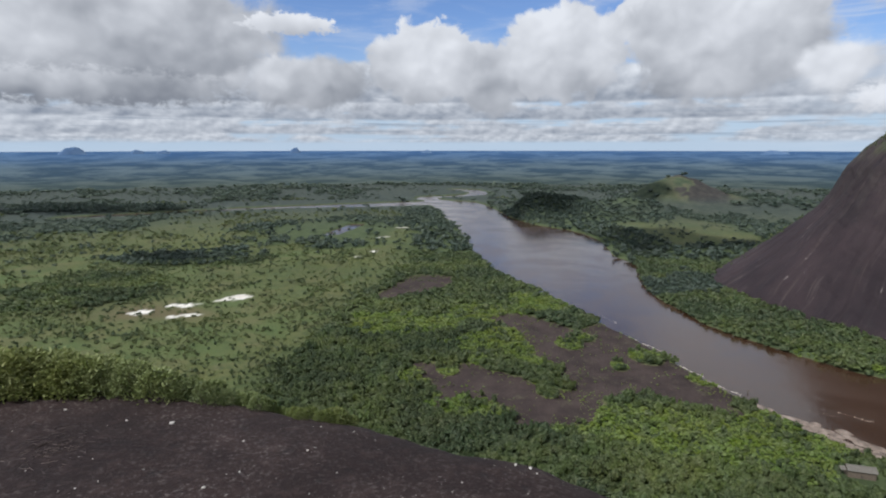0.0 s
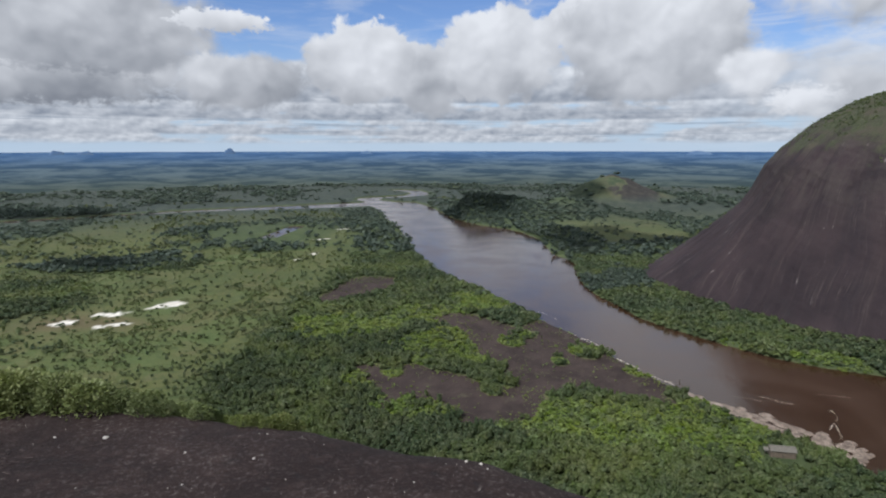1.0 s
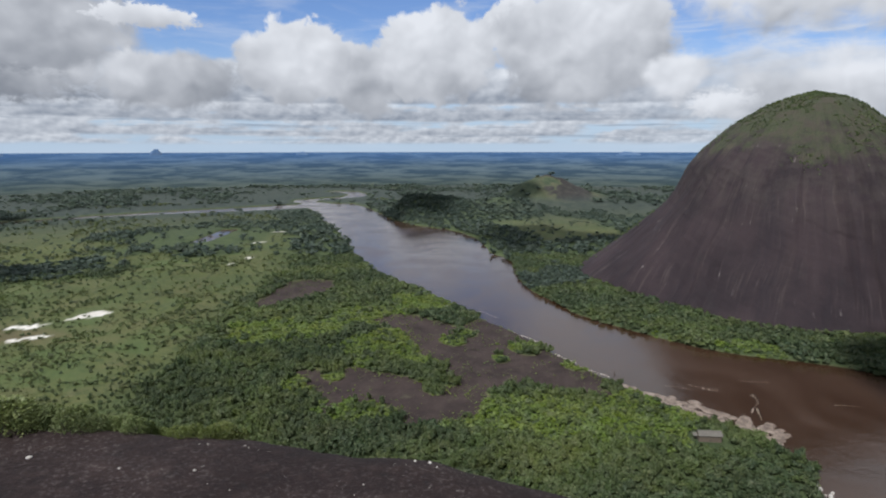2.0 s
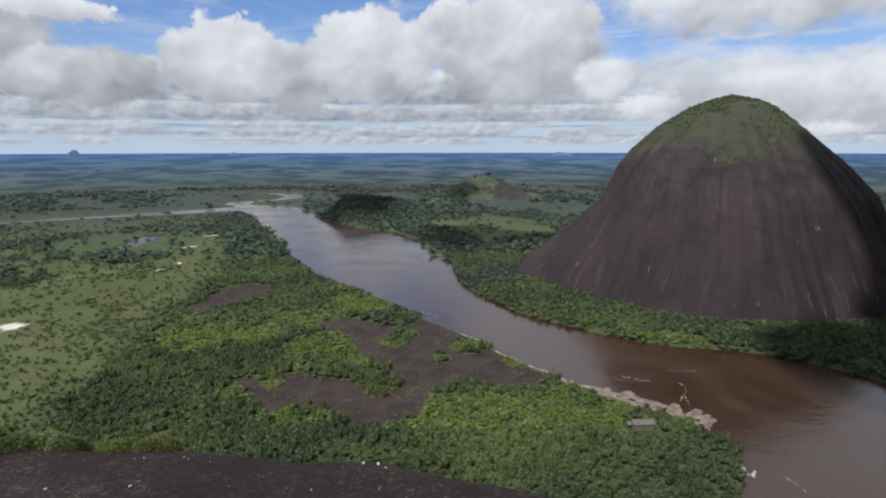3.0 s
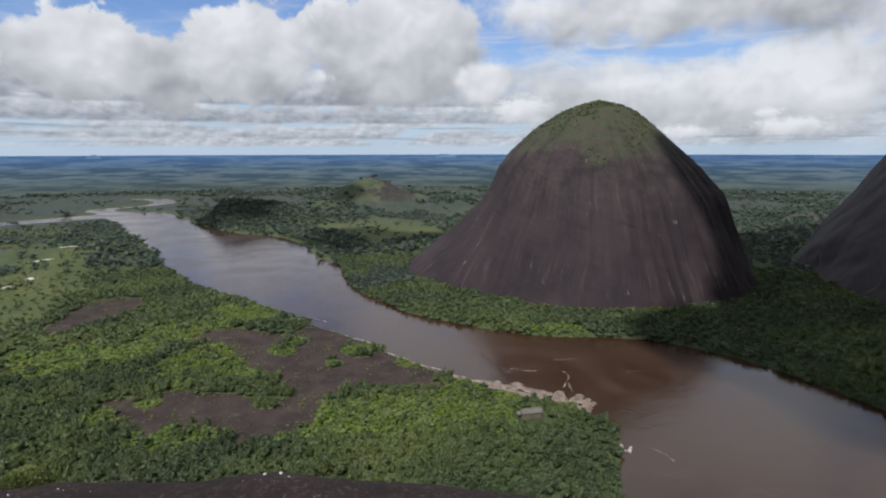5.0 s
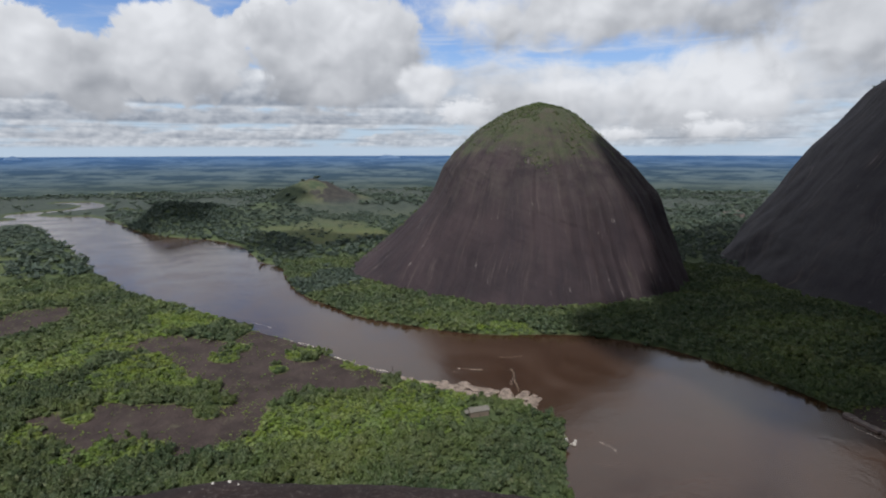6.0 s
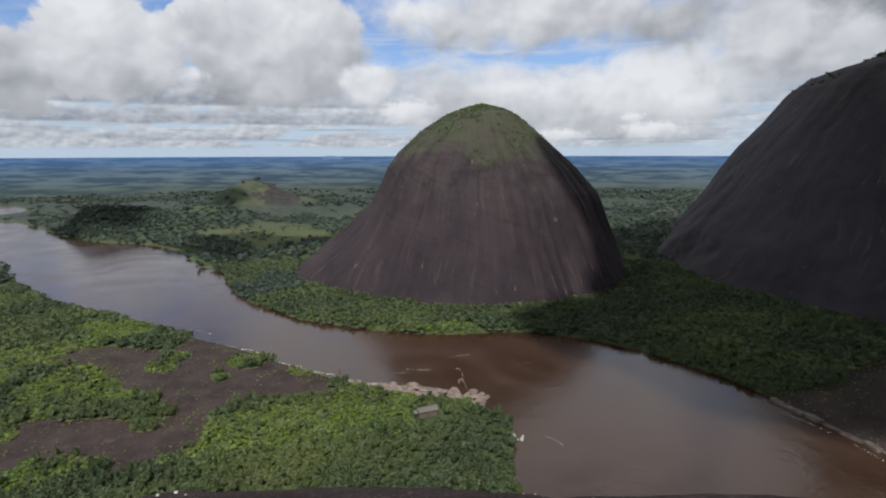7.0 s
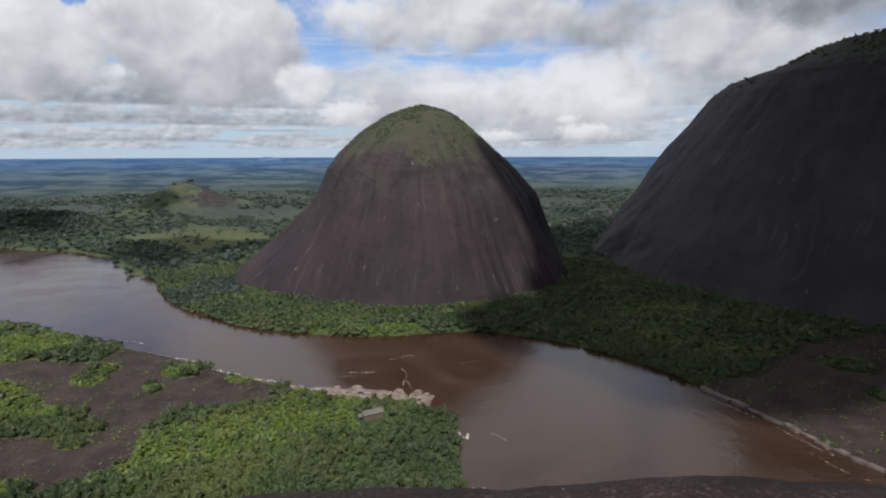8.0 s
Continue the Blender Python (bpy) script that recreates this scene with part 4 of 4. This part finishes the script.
# ---------------------------------------------------------------- clouds added above the view to cast shade
def cloud_material(name):
    made, n = material(name)
    soft = n.add("ShaderNodeBsdfDiffuse", Color=(0.86, 0.87, 0.89, 1.0))
    n.add("ShaderNodeOutputMaterial", Surface=soft.outputs[0])
    return made


M_CLOUD = cloud_material("cloud")


def billows(spots, seed):
    """One mesh of overlapping billows: place and radius each."""
    verts, tris, count = [], [], 0
    for k, (x, y, z, r) in enumerate(spots):
        v, t = ico(2, seed + k, 0.14)
        verts.append(v * (r, r, r * 0.5) + (x, y, z))
        tris.append(t + count)
        count += len(v)
    return mesh_from("billows", np.concatenate(verts), np.concatenate(tris), [M_CLOUD], smooth=True)


def build_cloud():
    """A low cloud added above the view, shaped to shade the valley and the second dome."""
    cloud = new("valley_shade_cloud")
    cloud.location = (700, -150, 528)
    rng = np.random.default_rng(31)
    spots = []
    for k in range(420):
        x, y = rng.uniform(0, 1700), rng.uniform(-1000, 330)
        # edge and gap set by the wanted shadow, clear of the view
        edge = min(x - 118, (x - 226) * 0.58 - (y - 100) * 0.82, 1700 - x, y + 1000, 330 - y, math.hypot(x - 1190, y - 120) - 150)
        r = 60 + 90 * rng.random()
        if edge > 0.3 * r:
            spots.append((x - 700, y + 150, 10 + min(edge, 300) * 0.5 * rng.random(), r))
    new("billows", billows(spots, 100)).parent = cloud
    tagged(cloud, "low billowing cloud added above the view to shade valley and dome", "cloud")


def build_shade_clouds():
    """Small cumulus added above the view, each placed so its shadow falls north-east on a chosen spot."""
    rng = np.random.default_rng(67)
    # listed by the land to be shaded, then shifted towards the sun
    for cx, cy, rx, ry, high in ((-405, 850, 80, 42, 700), (-1010, 1500, 330, 120, 1000), (235, 1420, 120, 95, 850), (600, 1650, 95, 85, 850), (410, 1010, 190, 150, 750)):
        cloud = new("plain_shade_cloud")
        reach = (high - 5) / math.tan(radians(SUN_EL))
        cloud.location = (cx + reach * math.sin(radians(SUN_AZ)), cy + reach * math.cos(radians(SUN_AZ)), high)
        spots = []
        small = min(rx, ry)
        for k in range(int(16 + rx * ry / small ** 2 * 16)):
            a, u = rng.random() * 2 * math.pi, math.sqrt(rng.random()) * (0.72 + 0.25 * math.sin(3 * k))
            spots.append((rx * u * math.cos(a), ry * u * math.sin(a), small * 0.3 * rng.random(), small * rng.uniform(0.16, 0.36)))
        new("billows", billows(spots, 900)).parent = cloud
        tagged(cloud, "small white cumulus added out of view to shade the plain", "cloud", "clouds over the plain")


build_cloud()
build_shade_clouds()


# ---------------------------------------------------------------- far hills
def build_far_hills():
    for az, wide, high, seed in ((-32.4, 2.2, 30, 1), (-27.6, 1.2, 14, 2), (-25.6, 1.4, 8, 3), (-14.2, 1.1, 26, 4), (-1.6, 1.4, 7, 5), (29.6, 2.4, 9, 6)):
        reach = 4560
        cx, cy = reach * math.sin(radians(az)), reach * math.cos(radians(az))
        half = reach * radians(wide) / 2
        u, v = np.meshgrid(np.linspace(-1, 1, 41), np.linspace(-1, 1, 21), indexing="ij")
        q = np.clip(1 - np.abs(u) ** 2.2, 0, 1) ** 0.9 * np.clip(1 - v * v, 0, 1)
        h = (20 + high) * q * (0.7 + 0.6 * fbm(u * 3 + seed * 7, v * 2, 1.0, seed))
        me = mesh_from("distant_hill", np.stack([u * half, v * half * 0.5, h], -1).reshape(-1, 3), grid_tris(41, 21)[:, ::-1], [M_HAZED_HILL], smooth=True)
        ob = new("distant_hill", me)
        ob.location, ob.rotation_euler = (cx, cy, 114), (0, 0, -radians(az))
        tagged(ob, "wooded table hill far off on the horizon, haze painted blue", "hill", "hills on the horizon")


build_far_hills()


# ---------------------------------------------------------------- bushes on the summit's rim
def blade_bush(seed, blades, tint):
    """A mound of long waxy leaves, 1 high and about 1.3 across."""
    rng = np.random.default_rng(seed)
    verts, tris = [], []
    for k in range(blades):
        a, h = rng.random() * 2 * np.pi, rng.random() ** 0.8
        out = 0.62 * np.sqrt(max(0.05, 1 - (h * 0.9) ** 2)) * (0.55 + 0.45 * rng.random())
        p = np.array((out * np.cos(a), out * np.sin(a), 0.06 + 0.82 * h))
        way = np.array((np.cos(a), np.sin(a), 0.0)) * rng.uniform(0.2, 1.0) + np.array((0, 0, rng.uniform(0.1, 1.0))) + rng.normal(size=3) * 0.35
        way /= np.linalg.norm(way)
        side = np.cross(way, rng.normal(size=3))
        side /= np.linalg.norm(side)
        long, wide = rng.uniform(0.08, 0.16), rng.uniform(0.018, 0.034)
        mid = p + way * long * 0.5
        i = len(verts)
        verts += [p, mid + side * wide, mid - side * wide, p + way * long + np.array((0, 0, -0.25 * long * rng.random()))]
        tris += [(i, i + 1, i + 2), (i + 1, i + 3, i + 2)]
    return mesh_from("foliage", np.array(verts), np.array(tris), [M_BUSH], [("tint", np.full(len(verts), tint))])


def bush_stems(seed):
    rng = np.random.default_rng(seed)
    verts, tris = [], []
    for k in range(9):
        a = rng.random() * 6.28
        top = np.array((0.42 * np.cos(a), 0.42 * np.sin(a), 0.5 + 0.3 * rng.random()))
        foot = np.array((0.08 * np.cos(a), 0.08 * np.sin(a), -0.1))
        i = len(verts)
        for c, r in ((foot, 0.016), (top, 0.006)):
            verts += [c + r * np.array((np.cos(b), np.sin(b), 0)) for b in (0, 2.1, 4.2)]
        for j in range(3):
            q = (j + 1) % 3
            tris += [(i + j, i + q, i + q + 3), (i + j, i + q + 3, i + j + 3)]
    return mesh_from("stems", np.array(verts), np.array(tris), [M_BARK])


def build_bushes():
    rng = np.random.default_rng(17)
    leaves = [blade_bush(200 + k, 1100, t) for k, t in enumerate((0.85, 0.65, 0.4, 0.15))]
    stems = [bush_stems(300 + k) for k in range(2)]
    spots = []
    for k in range(26):
        az = -43 + 15.5 * (k + rng.random()) / 26
        spots.append((az, rng.uniform(-0.5, 3.0), (5.2 - 0.17 * (az + 43)) * rng.uniform(0.7, 1.05), 0 if rng.random() < 0.6 else 1))
    for k in range(20):
        az = -30 + 8.5 * (k + rng.random()) / 20
        spots.append((az, rng.uniform(0.3, 2.6), rng.uniform(1.1, 1.9), 2 + (rng.random() < 0.4)))
    for k in range(22):
        az = -21.5 + 12 * (k + rng.random()) / 22
        spots.append((az, rng.uniform(1.5, 4.5), rng.uniform(0.7, 1.4), 1 + int(rng.integers(2))))
    for az, out, high, which in spots:
        rim = 20 / math.tan(float(rim_angle(np.array(az)))) - 1.5
        r = rim + out
        x, y = r * math.sin(radians(az)), r * math.cos(radians(az))
        z = float(summit_height(np.array([x]), np.array([y]))[0])
        bush = new("bush")
        wide = high * rng.uniform(0.9, 1.3)
        bush.location, bush.rotation_euler, bush.scale = (x, y, z - 0.05), (0, 0, rng.random() * 6.28), (wide, wide, high)
        new("foliage", leaves[which]).parent = bush
        new("stems", stems[rng.integers(2)]).parent = bush
        tagged(bush, ("glossy green long-leaved bush on the rock's edge", "green long-leaved bush on the rock's edge",
                      "olive scrubby bush on the rock's edge", "grey-green dry bush on the rock's edge")[which], "bush", "bushes along the rim")


build_bushes()


# ---------------------------------------------------------------- loose stones
def stone_mesh(seed, mat, flat=0.6):
    v, t = ico(2, seed, 0.35)
    v = v * (1.0, 0.7, flat)
    return mesh_from("stone", v, t, [mat])


STONES = [stone_mesh(400 + k, M_PALE) for k in range(4)]


def build_stones():
    """Pale stones lying on the summit and at the spit's end."""
    rng = np.random.default_rng(23)
    for az, el, size in ((-26.8, 24.4, 0.20), (-24.5, 30.2, 0.14), (-14.3, 28.6, 0.10), (9.4, 30.6, 0.15), (7.8, 30.4, 0.13), (10.1, 31.0, 0.08), (57.9, 31.4, 0.15), (58.8, 31.6, 0.11),
                         (79.1, 28.2, 0.22), (81.2, 27.4, 0.16), (-30.5, 23.4, 0.10), (-20.5, 27.0, 0.10), (-35.0, 21.5, 0.12)):
        drop, r = 19.6, 0.0
        for _ in range(6):
            r = drop / math.tan(radians(el))
            x, y = r * math.sin(radians(az)), r * math.cos(radians(az))
            drop = EYE - float(summit_height(np.array([x]), np.array([y]))[0])
        stone = new("stone", STONES[rng.integers(4)])
        stone.location, stone.rotation_euler, stone.scale = (x, y, EYE - drop + 0.2 * size), (0, 0, rng.random() * 6), (size, size, size)
        tagged(stone, "small pale stone lying on dark granite", "stone", "stones on the summit")
    for k in range(9):
        x, y = 240.5 + rng.normal() * 1.2, 219 + rng.normal() * 3.0
        size = 0.6 + 1.2 * rng.random() ** 2
        stone = new("boulder", STONES[rng.integers(4)])
        z = float(ground_height(np.array([x]), np.array([y]))[0])
        stone.location, stone.rotation_euler, stone.scale = (x, y, max(z, 0.0) + 0.3 * size), (0, 0, rng.random() * 6), (size, size, size * 1.6)
        tagged(stone, "pale boulder on the wooded tip of the spit", "boulder", "boulders on the spit")


build_stones()


def build_grit():
    """Pebbles and grit strewn over the summit, and a mat of dead pale stalks."""
    rng = np.random.default_rng(29)
    tv, tt = ico(1, 5, 0.4)
    n = 900
    az, r = np.radians(rng.uniform(-42, 88, n)), rng.uniform(22, 50, n)
    x, y = r * np.sin(az), r * np.cos(az)
    keep = rng.random(n) < step(fbm(x, y, 6.0, 19, 3), 0.40, 0.62)
    x, y = x[keep], y[keep]
    size = 0.015 + 0.05 * rng.random(x.size) ** 4
    scatter("grit", [(tv, tt)], x, y, summit_height(x, y) + size * 0.3, size, size * 0.6, rng.random(x.size), M_PALE, "pale grit strewn over dark granite", "grit", 2)
    verts, tris = [], []
    for k in range(170):
        az, r = math.radians(-36.3 + rng.normal() * 1.5), 43.5 + rng.normal() * 1.5
        p = np.array((r * math.sin(az), r * math.cos(az)))
        a, long = rng.normal() * 0.9 + 0.5, rng.uniform(0.12, 0.6)
        q = p + long * np.array((math.cos(a), math.sin(a)))
        side = np.array((-math.sin(a), math.cos(a))) * 0.010
        i = len(verts)
        for c in (p + side, p - side, q - side * 0.5, q + side * 0.5):
            verts.append((c[0], c[1], float(summit_height(np.array([c[0]]), np.array([c[1]]))[0]) + 0.04))
        for c in (p, q):
            verts.append((c[0], c[1], float(summit_height(np.array([c[0]]), np.array([c[1]]))[0]) + 0.075))
        tris += [(i, i + 3, i + 5), (i, i + 5, i + 4), (i + 1, i + 4, i + 5), (i + 1, i + 5, i + 2)]
    tagged(new("dead_stalks", mesh_from("dead_stalks", np.array(verts), np.array(tris), [M_LEDGE])), "mat of dead pale stalks on dark granite", "dead plants", kind="stuff")


build_grit()


# ---------------------------------------------------------------- hut
def slab(points, low, high):
    """A flat piece from a closed outline."""
    bm = bmesh.new()
    floor = [bm.verts.new((x, y, low)) for x, y in points]
    roof = [bm.verts.new((x, y, high)) for x, y in points]
    bm.faces.new(floor[::-1])
    bm.faces.new(roof)
    for k in range(len(points)):
        j = (k + 1) % len(points)
        bm.faces.new((floor[k], floor[j], roof[j], roof[k]))
    bmesh.ops.recalc_face_normals(bm, faces=bm.faces)
    return bm


def block(x0, x1, y0, y1, z0, z1):
    return slab(((x0, y0), (x1, y0), (x1, y1), (x0, y1)), z0, z1)


def gable(x0, x1, half, eave, ridge, thick, side):
    """One slope of a gabled roof with thickness; side is -1 or 1."""
    bm = bmesh.new()
    rows = []
    for x in (x0, x1):
        rows.append([bm.verts.new(c) for c in ((x, side * half, eave), (x, 0, ridge), (x, 0, ridge + thick), (x, side * half, eave + thick))])
    for k in range(4):
        j = (k + 1) % 4
        bm.faces.new((rows[0][k], rows[0][j], rows[1][j], rows[1][k]))
    bm.faces.new(rows[0])
    bm.faces.new(rows[1][::-1])
    bmesh.ops.recalc_face_normals(bm, faces=bm.faces)
    return bm


def build_hut():
    hut = new("hut")
    hut.location = (HUT[0], HUT[1], float(ground_height(np.array([HUT[0]]), np.array([HUT[1]]))[0]) + 1.4)
    hut.rotation_euler = (0, 0, math.atan2(-4.5, 15))
    for side in (-1, 1):
        part("roof_slope", gable(-6.8, 6.8, 3.6, 2.5, 4.3, 0.14, side), M_ROOF, hut)
        part("wall", block(-6.2, 6.2, side * 2.9 - 0.07, side * 2.9 + 0.07, -1.6, 2.75), M_WALL, hut)
        part("annex_roof", gable(-9.4, -6.9, 2.2, 1.9, 3.1, 0.12, side), M_ROOF, hut)
        for x in (-9.1, -7.2):
            part("post", block(x - 0.08, x + 0.08, side * 1.9 - 0.08, side * 1.9 + 0.08, -1.6, 2.05), M_BARK, hut)
    for x in (-6.2, 6.2):
        part("end_wall", block(x - 0.07, x + 0.07, -2.82, 2.82, -1.6, 2.7), M_WALL, hut)
    part("ridge_cap", block(-6.9, 6.9, -0.22, 0.22, 4.36, 4.52), M_ROOF, hut)
    part("door", block(-0.5, 0.5, -3.02, -2.97, -1.4, 0.7), M_BARK, hut, "dark plank door")
    tagged(hut, "long low hut with a weathered pale gable roof in a clearing", "hut")


build_hut()


# ---------------------------------------------------------------- shelf, ledge and white water
def shelf_piece(cx, cy, along, across, turn, low, high, seed, mat, name, parent):
    rng = np.random.default_rng(seed)
    c, s = math.cos(turn), math.sin(turn)
    ring = []
    for a in np.linspace(0, 2 * np.pi, 9, endpoint=False) + rng.uniform(-0.15, 0.15, 9):
        k = rng.uniform(0.82, 1.05) / max(abs(math.cos(a)), abs(math.sin(a))) ** 0.75
        u, v = 0.5 * along * k * math.cos(a), 0.5 * across * k * math.sin(a)
        ring.append((cx + u * c - v * s, cy + u * s + v * c))
    return part(name, slab(ring, low, high), mat, parent)


def wet_material():
    """Tan rock awash with thin foaming water."""
    made, n = material("awash_rock")
    place = n.add("ShaderNodeNewGeometry").outputs["Position"]
    a = n.noise(place, 0.28, 6.0, 0.65, 0.8)
    b = n.noise(place, 1.4, 5.0, 0.6)
    colour = n.mix(n.ramp(a, 0.35, 0.62), (0.105, 0.074, 0.054), (0.29, 0.225, 0.175))
    colour = n.mix(n.math("MULTIPLY", n.ramp(a, 0.56, 0.72), n.ramp(b, 0.4, 0.6)), colour, (0.52, 0.44, 0.37))
    finish(n, colour, 0.45, b, 0.4, 0.3)
    return made


M_AWASH = wet_material()


def build_shelf():
    """The flat rock shelf off the spit, split by dark cracks and awash."""
    shelf = new("rock_shelf")
    line = [(184, 402), (196, 372), (208, 346), (222, 322), (238, 300), (252, 280), (258, 266)]
    rng = np.random.default_rng(37)
    k = 0
    for (x0, y0), (x1, y1) in zip(line, line[1:]):
        long = math.hypot(x1 - x0, y1 - y0)
        turn = math.atan2(y1 - y0, x1 - x0)
        nx, ny = -math.sin(turn), math.cos(turn)
        if nx < 0:
            nx, ny = -nx, -ny
        steps = 4
        for i in range(steps):
            u = (i + 0.5) / steps
            px, py = x0 + u * (x1 - x0), y0 + u * (y1 - y0)
            grow = 0.35 + 0.65 * min(1.0, max(0.0, (380 - py) / 50))
            for j, off in enumerate((-3.0, 3.0, 9.0, 15.0)):
                if j > 1 and grow < 0.25 + 0.2 * j or (j == 3 and rng.random() < 0.45):
                    continue
                shelf_piece(px + nx * off * grow + rng.normal() * 1.3, py + ny * off * grow + rng.normal() * 1.3, long / steps * rng.uniform(0.9, 1.9), (7.4 * grow + 0.8) * rng.uniform(0.7, 1.25), turn + rng.normal() * 0.25,
                            -1.5, 0.03 + 0.14 * rng.random(), 500 + k, M_AWASH, "slab", shelf)
                k += 1
    tagged(shelf, "flat tan rock shelf awash with foaming brown water", "rock shelf")


build_shelf()


def build_ledge():
    """The pale ledge along the far bank."""
    ledge = new("rock_ledge")
    line = [(414, 140), (404, 116), (389, 80), (376, 52), (365, 26), (362, -10)]
    rng = np.random.default_rng(41)
    k = 0
    for (x0, y0), (x1, y1) in zip(line, line[1:]):
        turn = math.atan2(y1 - y0, x1 - x0)
        long = math.hypot(x1 - x0, y1 - y0)
        for i in range(3):
            u = (i + 0.5) / 3
            shelf_piece(x0 + u * (x1 - x0) + rng.normal() * 0.8, y0 + u * (y1 - y0), long / 3 * 1.1, rng.uniform(4, 7.5), turn + rng.normal() * 0.15, -1.5, rng.uniform(0.5, 1.9), 700 + k, M_LEDGE, "block", ledge)
            k += 1
    tagged(ledge, "broken pinkish granite ledge along the river bank", "rock ledge")


build_ledge()


def foam_ribbon(line, wide, seed):
    """A ragged streak of white water made of flat flakes of foam."""
    rng = np.random.default_rng(seed)
    p = np.array(rounded(line, 2), float)
    length = np.concatenate([[0], np.cumsum(np.linalg.norm(np.diff(p, axis=0), axis=1))])
    verts, tris = [], []
    for k in range(int(length[-1] * wide * 1.1) + 8):
        u = rng.random() * length[-1]
        c = np.array((np.interp(u, length, p[:, 0]), np.interp(u, length, p[:, 1]))) + rng.normal(size=2) * wide * 0.38
        r, turn = wide * rng.uniform(0.10, 0.42), rng.random() * 6.28
        i = len(verts)
        verts.append((c[0], c[1], 0.12 + 0.12 * rng.random()))
        for j in range(7):
            a, q = 2 * np.pi * j / 7, r * rng.uniform(0.5, 1.3)
            w = np.array((math.cos(a) * q * 1.9, math.sin(a) * q * 0.8))
            verts.append((c[0] + w[0] * math.cos(turn) - w[1] * math.sin(turn), c[1] + w[0] * math.sin(turn) + w[1] * math.cos(turn), 0.015))
            tris.append((i, i + 1 + j, i + 1 + (j + 1) % 7))
    return np.array(verts), np.array(tris)


def build_foam():
    lines = (([(158, 572), (166, 556), (170, 540)], 1.6), ([(168, 500), (173, 484), (181, 472)], 2.6), ([(181, 470), (185, 452), (189, 440)], 2.2), ([(187, 430), (190, 418), (195, 408)], 2.6),
             ([(194, 402), (200, 388), (207, 376)], 2.6), ([(206, 366), (212, 352), (218, 346)], 1.8), ([(214, 350), (224, 336), (231, 331)], 1.6), ([(256, 350), (261, 345), (266, 338), (270, 337)], 1.7),
             ([(284, 330), (289, 324), (285, 315), (276, 308), (268, 301)], 1.5), ([(276, 306), (270, 296), (266, 290)], 1.4), ([(292, 350), (305, 346), (318, 341)], 1.2), ([(238, 352), (246, 348), (252, 343)], 1.2),
             ([(245, 300), (256, 290), (262, 276)], 1.6), ([(254, 210), (256, 200), (253, 192)], 1.2), ([(398, 128), (394, 108), (386, 92)], 1.6), ([(384, 84), (374, 66), (368, 50)], 1.4),
             ([(330, 300), (342, 296), (352, 288)], 0.9), ([(362, 60), (352, 44), (350, 30)], 1.3))
    verts, tris, count = [], [], 0
    for k, (line, wide) in enumerate(lines):
        v, t = foam_ribbon(line, wide * 0.5, 800 + k)
        verts.append(v)
        tris.append(t + count)
        count += len(v)
    ob = new("foam", mesh_from("foam", np.concatenate(verts), np.concatenate(tris), [M_FOAM], smooth=True))
    tagged(ob, "ragged white streaks of foam on brown water", "foam", kind="stuff")


build_foam()


def build_snag():
    """A dead trunk stuck upright off the shelf."""
    snag = new("snag")
    snag.location = (213, 379, -0.4)
    v, t = trunk_mesh(77)
    ob = new("stem", mesh_from("stem", v * (11, 11, 4.2), t, [M_BARK]))
    ob.parent = snag
    tagged(snag, "dark dead snag standing in the river", "snag")


build_snag()


def build_scar():
    """Pale bare outcrops in the far woods."""
    rng = np.random.default_rng(45)
    for k in range(9):
        v, t = ico(3, 61 + k, 0.5)
        ob = new("pale_outcrop", mesh_from("pale_outcrop", v * (rng.uniform(5, 13), rng.uniform(4, 8), rng.uniform(6, 12)), t, [M_LEDGE]))
        ob.location, ob.rotation_euler = (1440 + rng.normal() * 22, 775 - rng.normal() * 14, 3 + 5 * rng.random()), (0, 0, rng.random() * 3)
        tagged(ob, "pale bare outcrop among distant woods", "outcrop", "outcrops in the far woods")


build_scar()
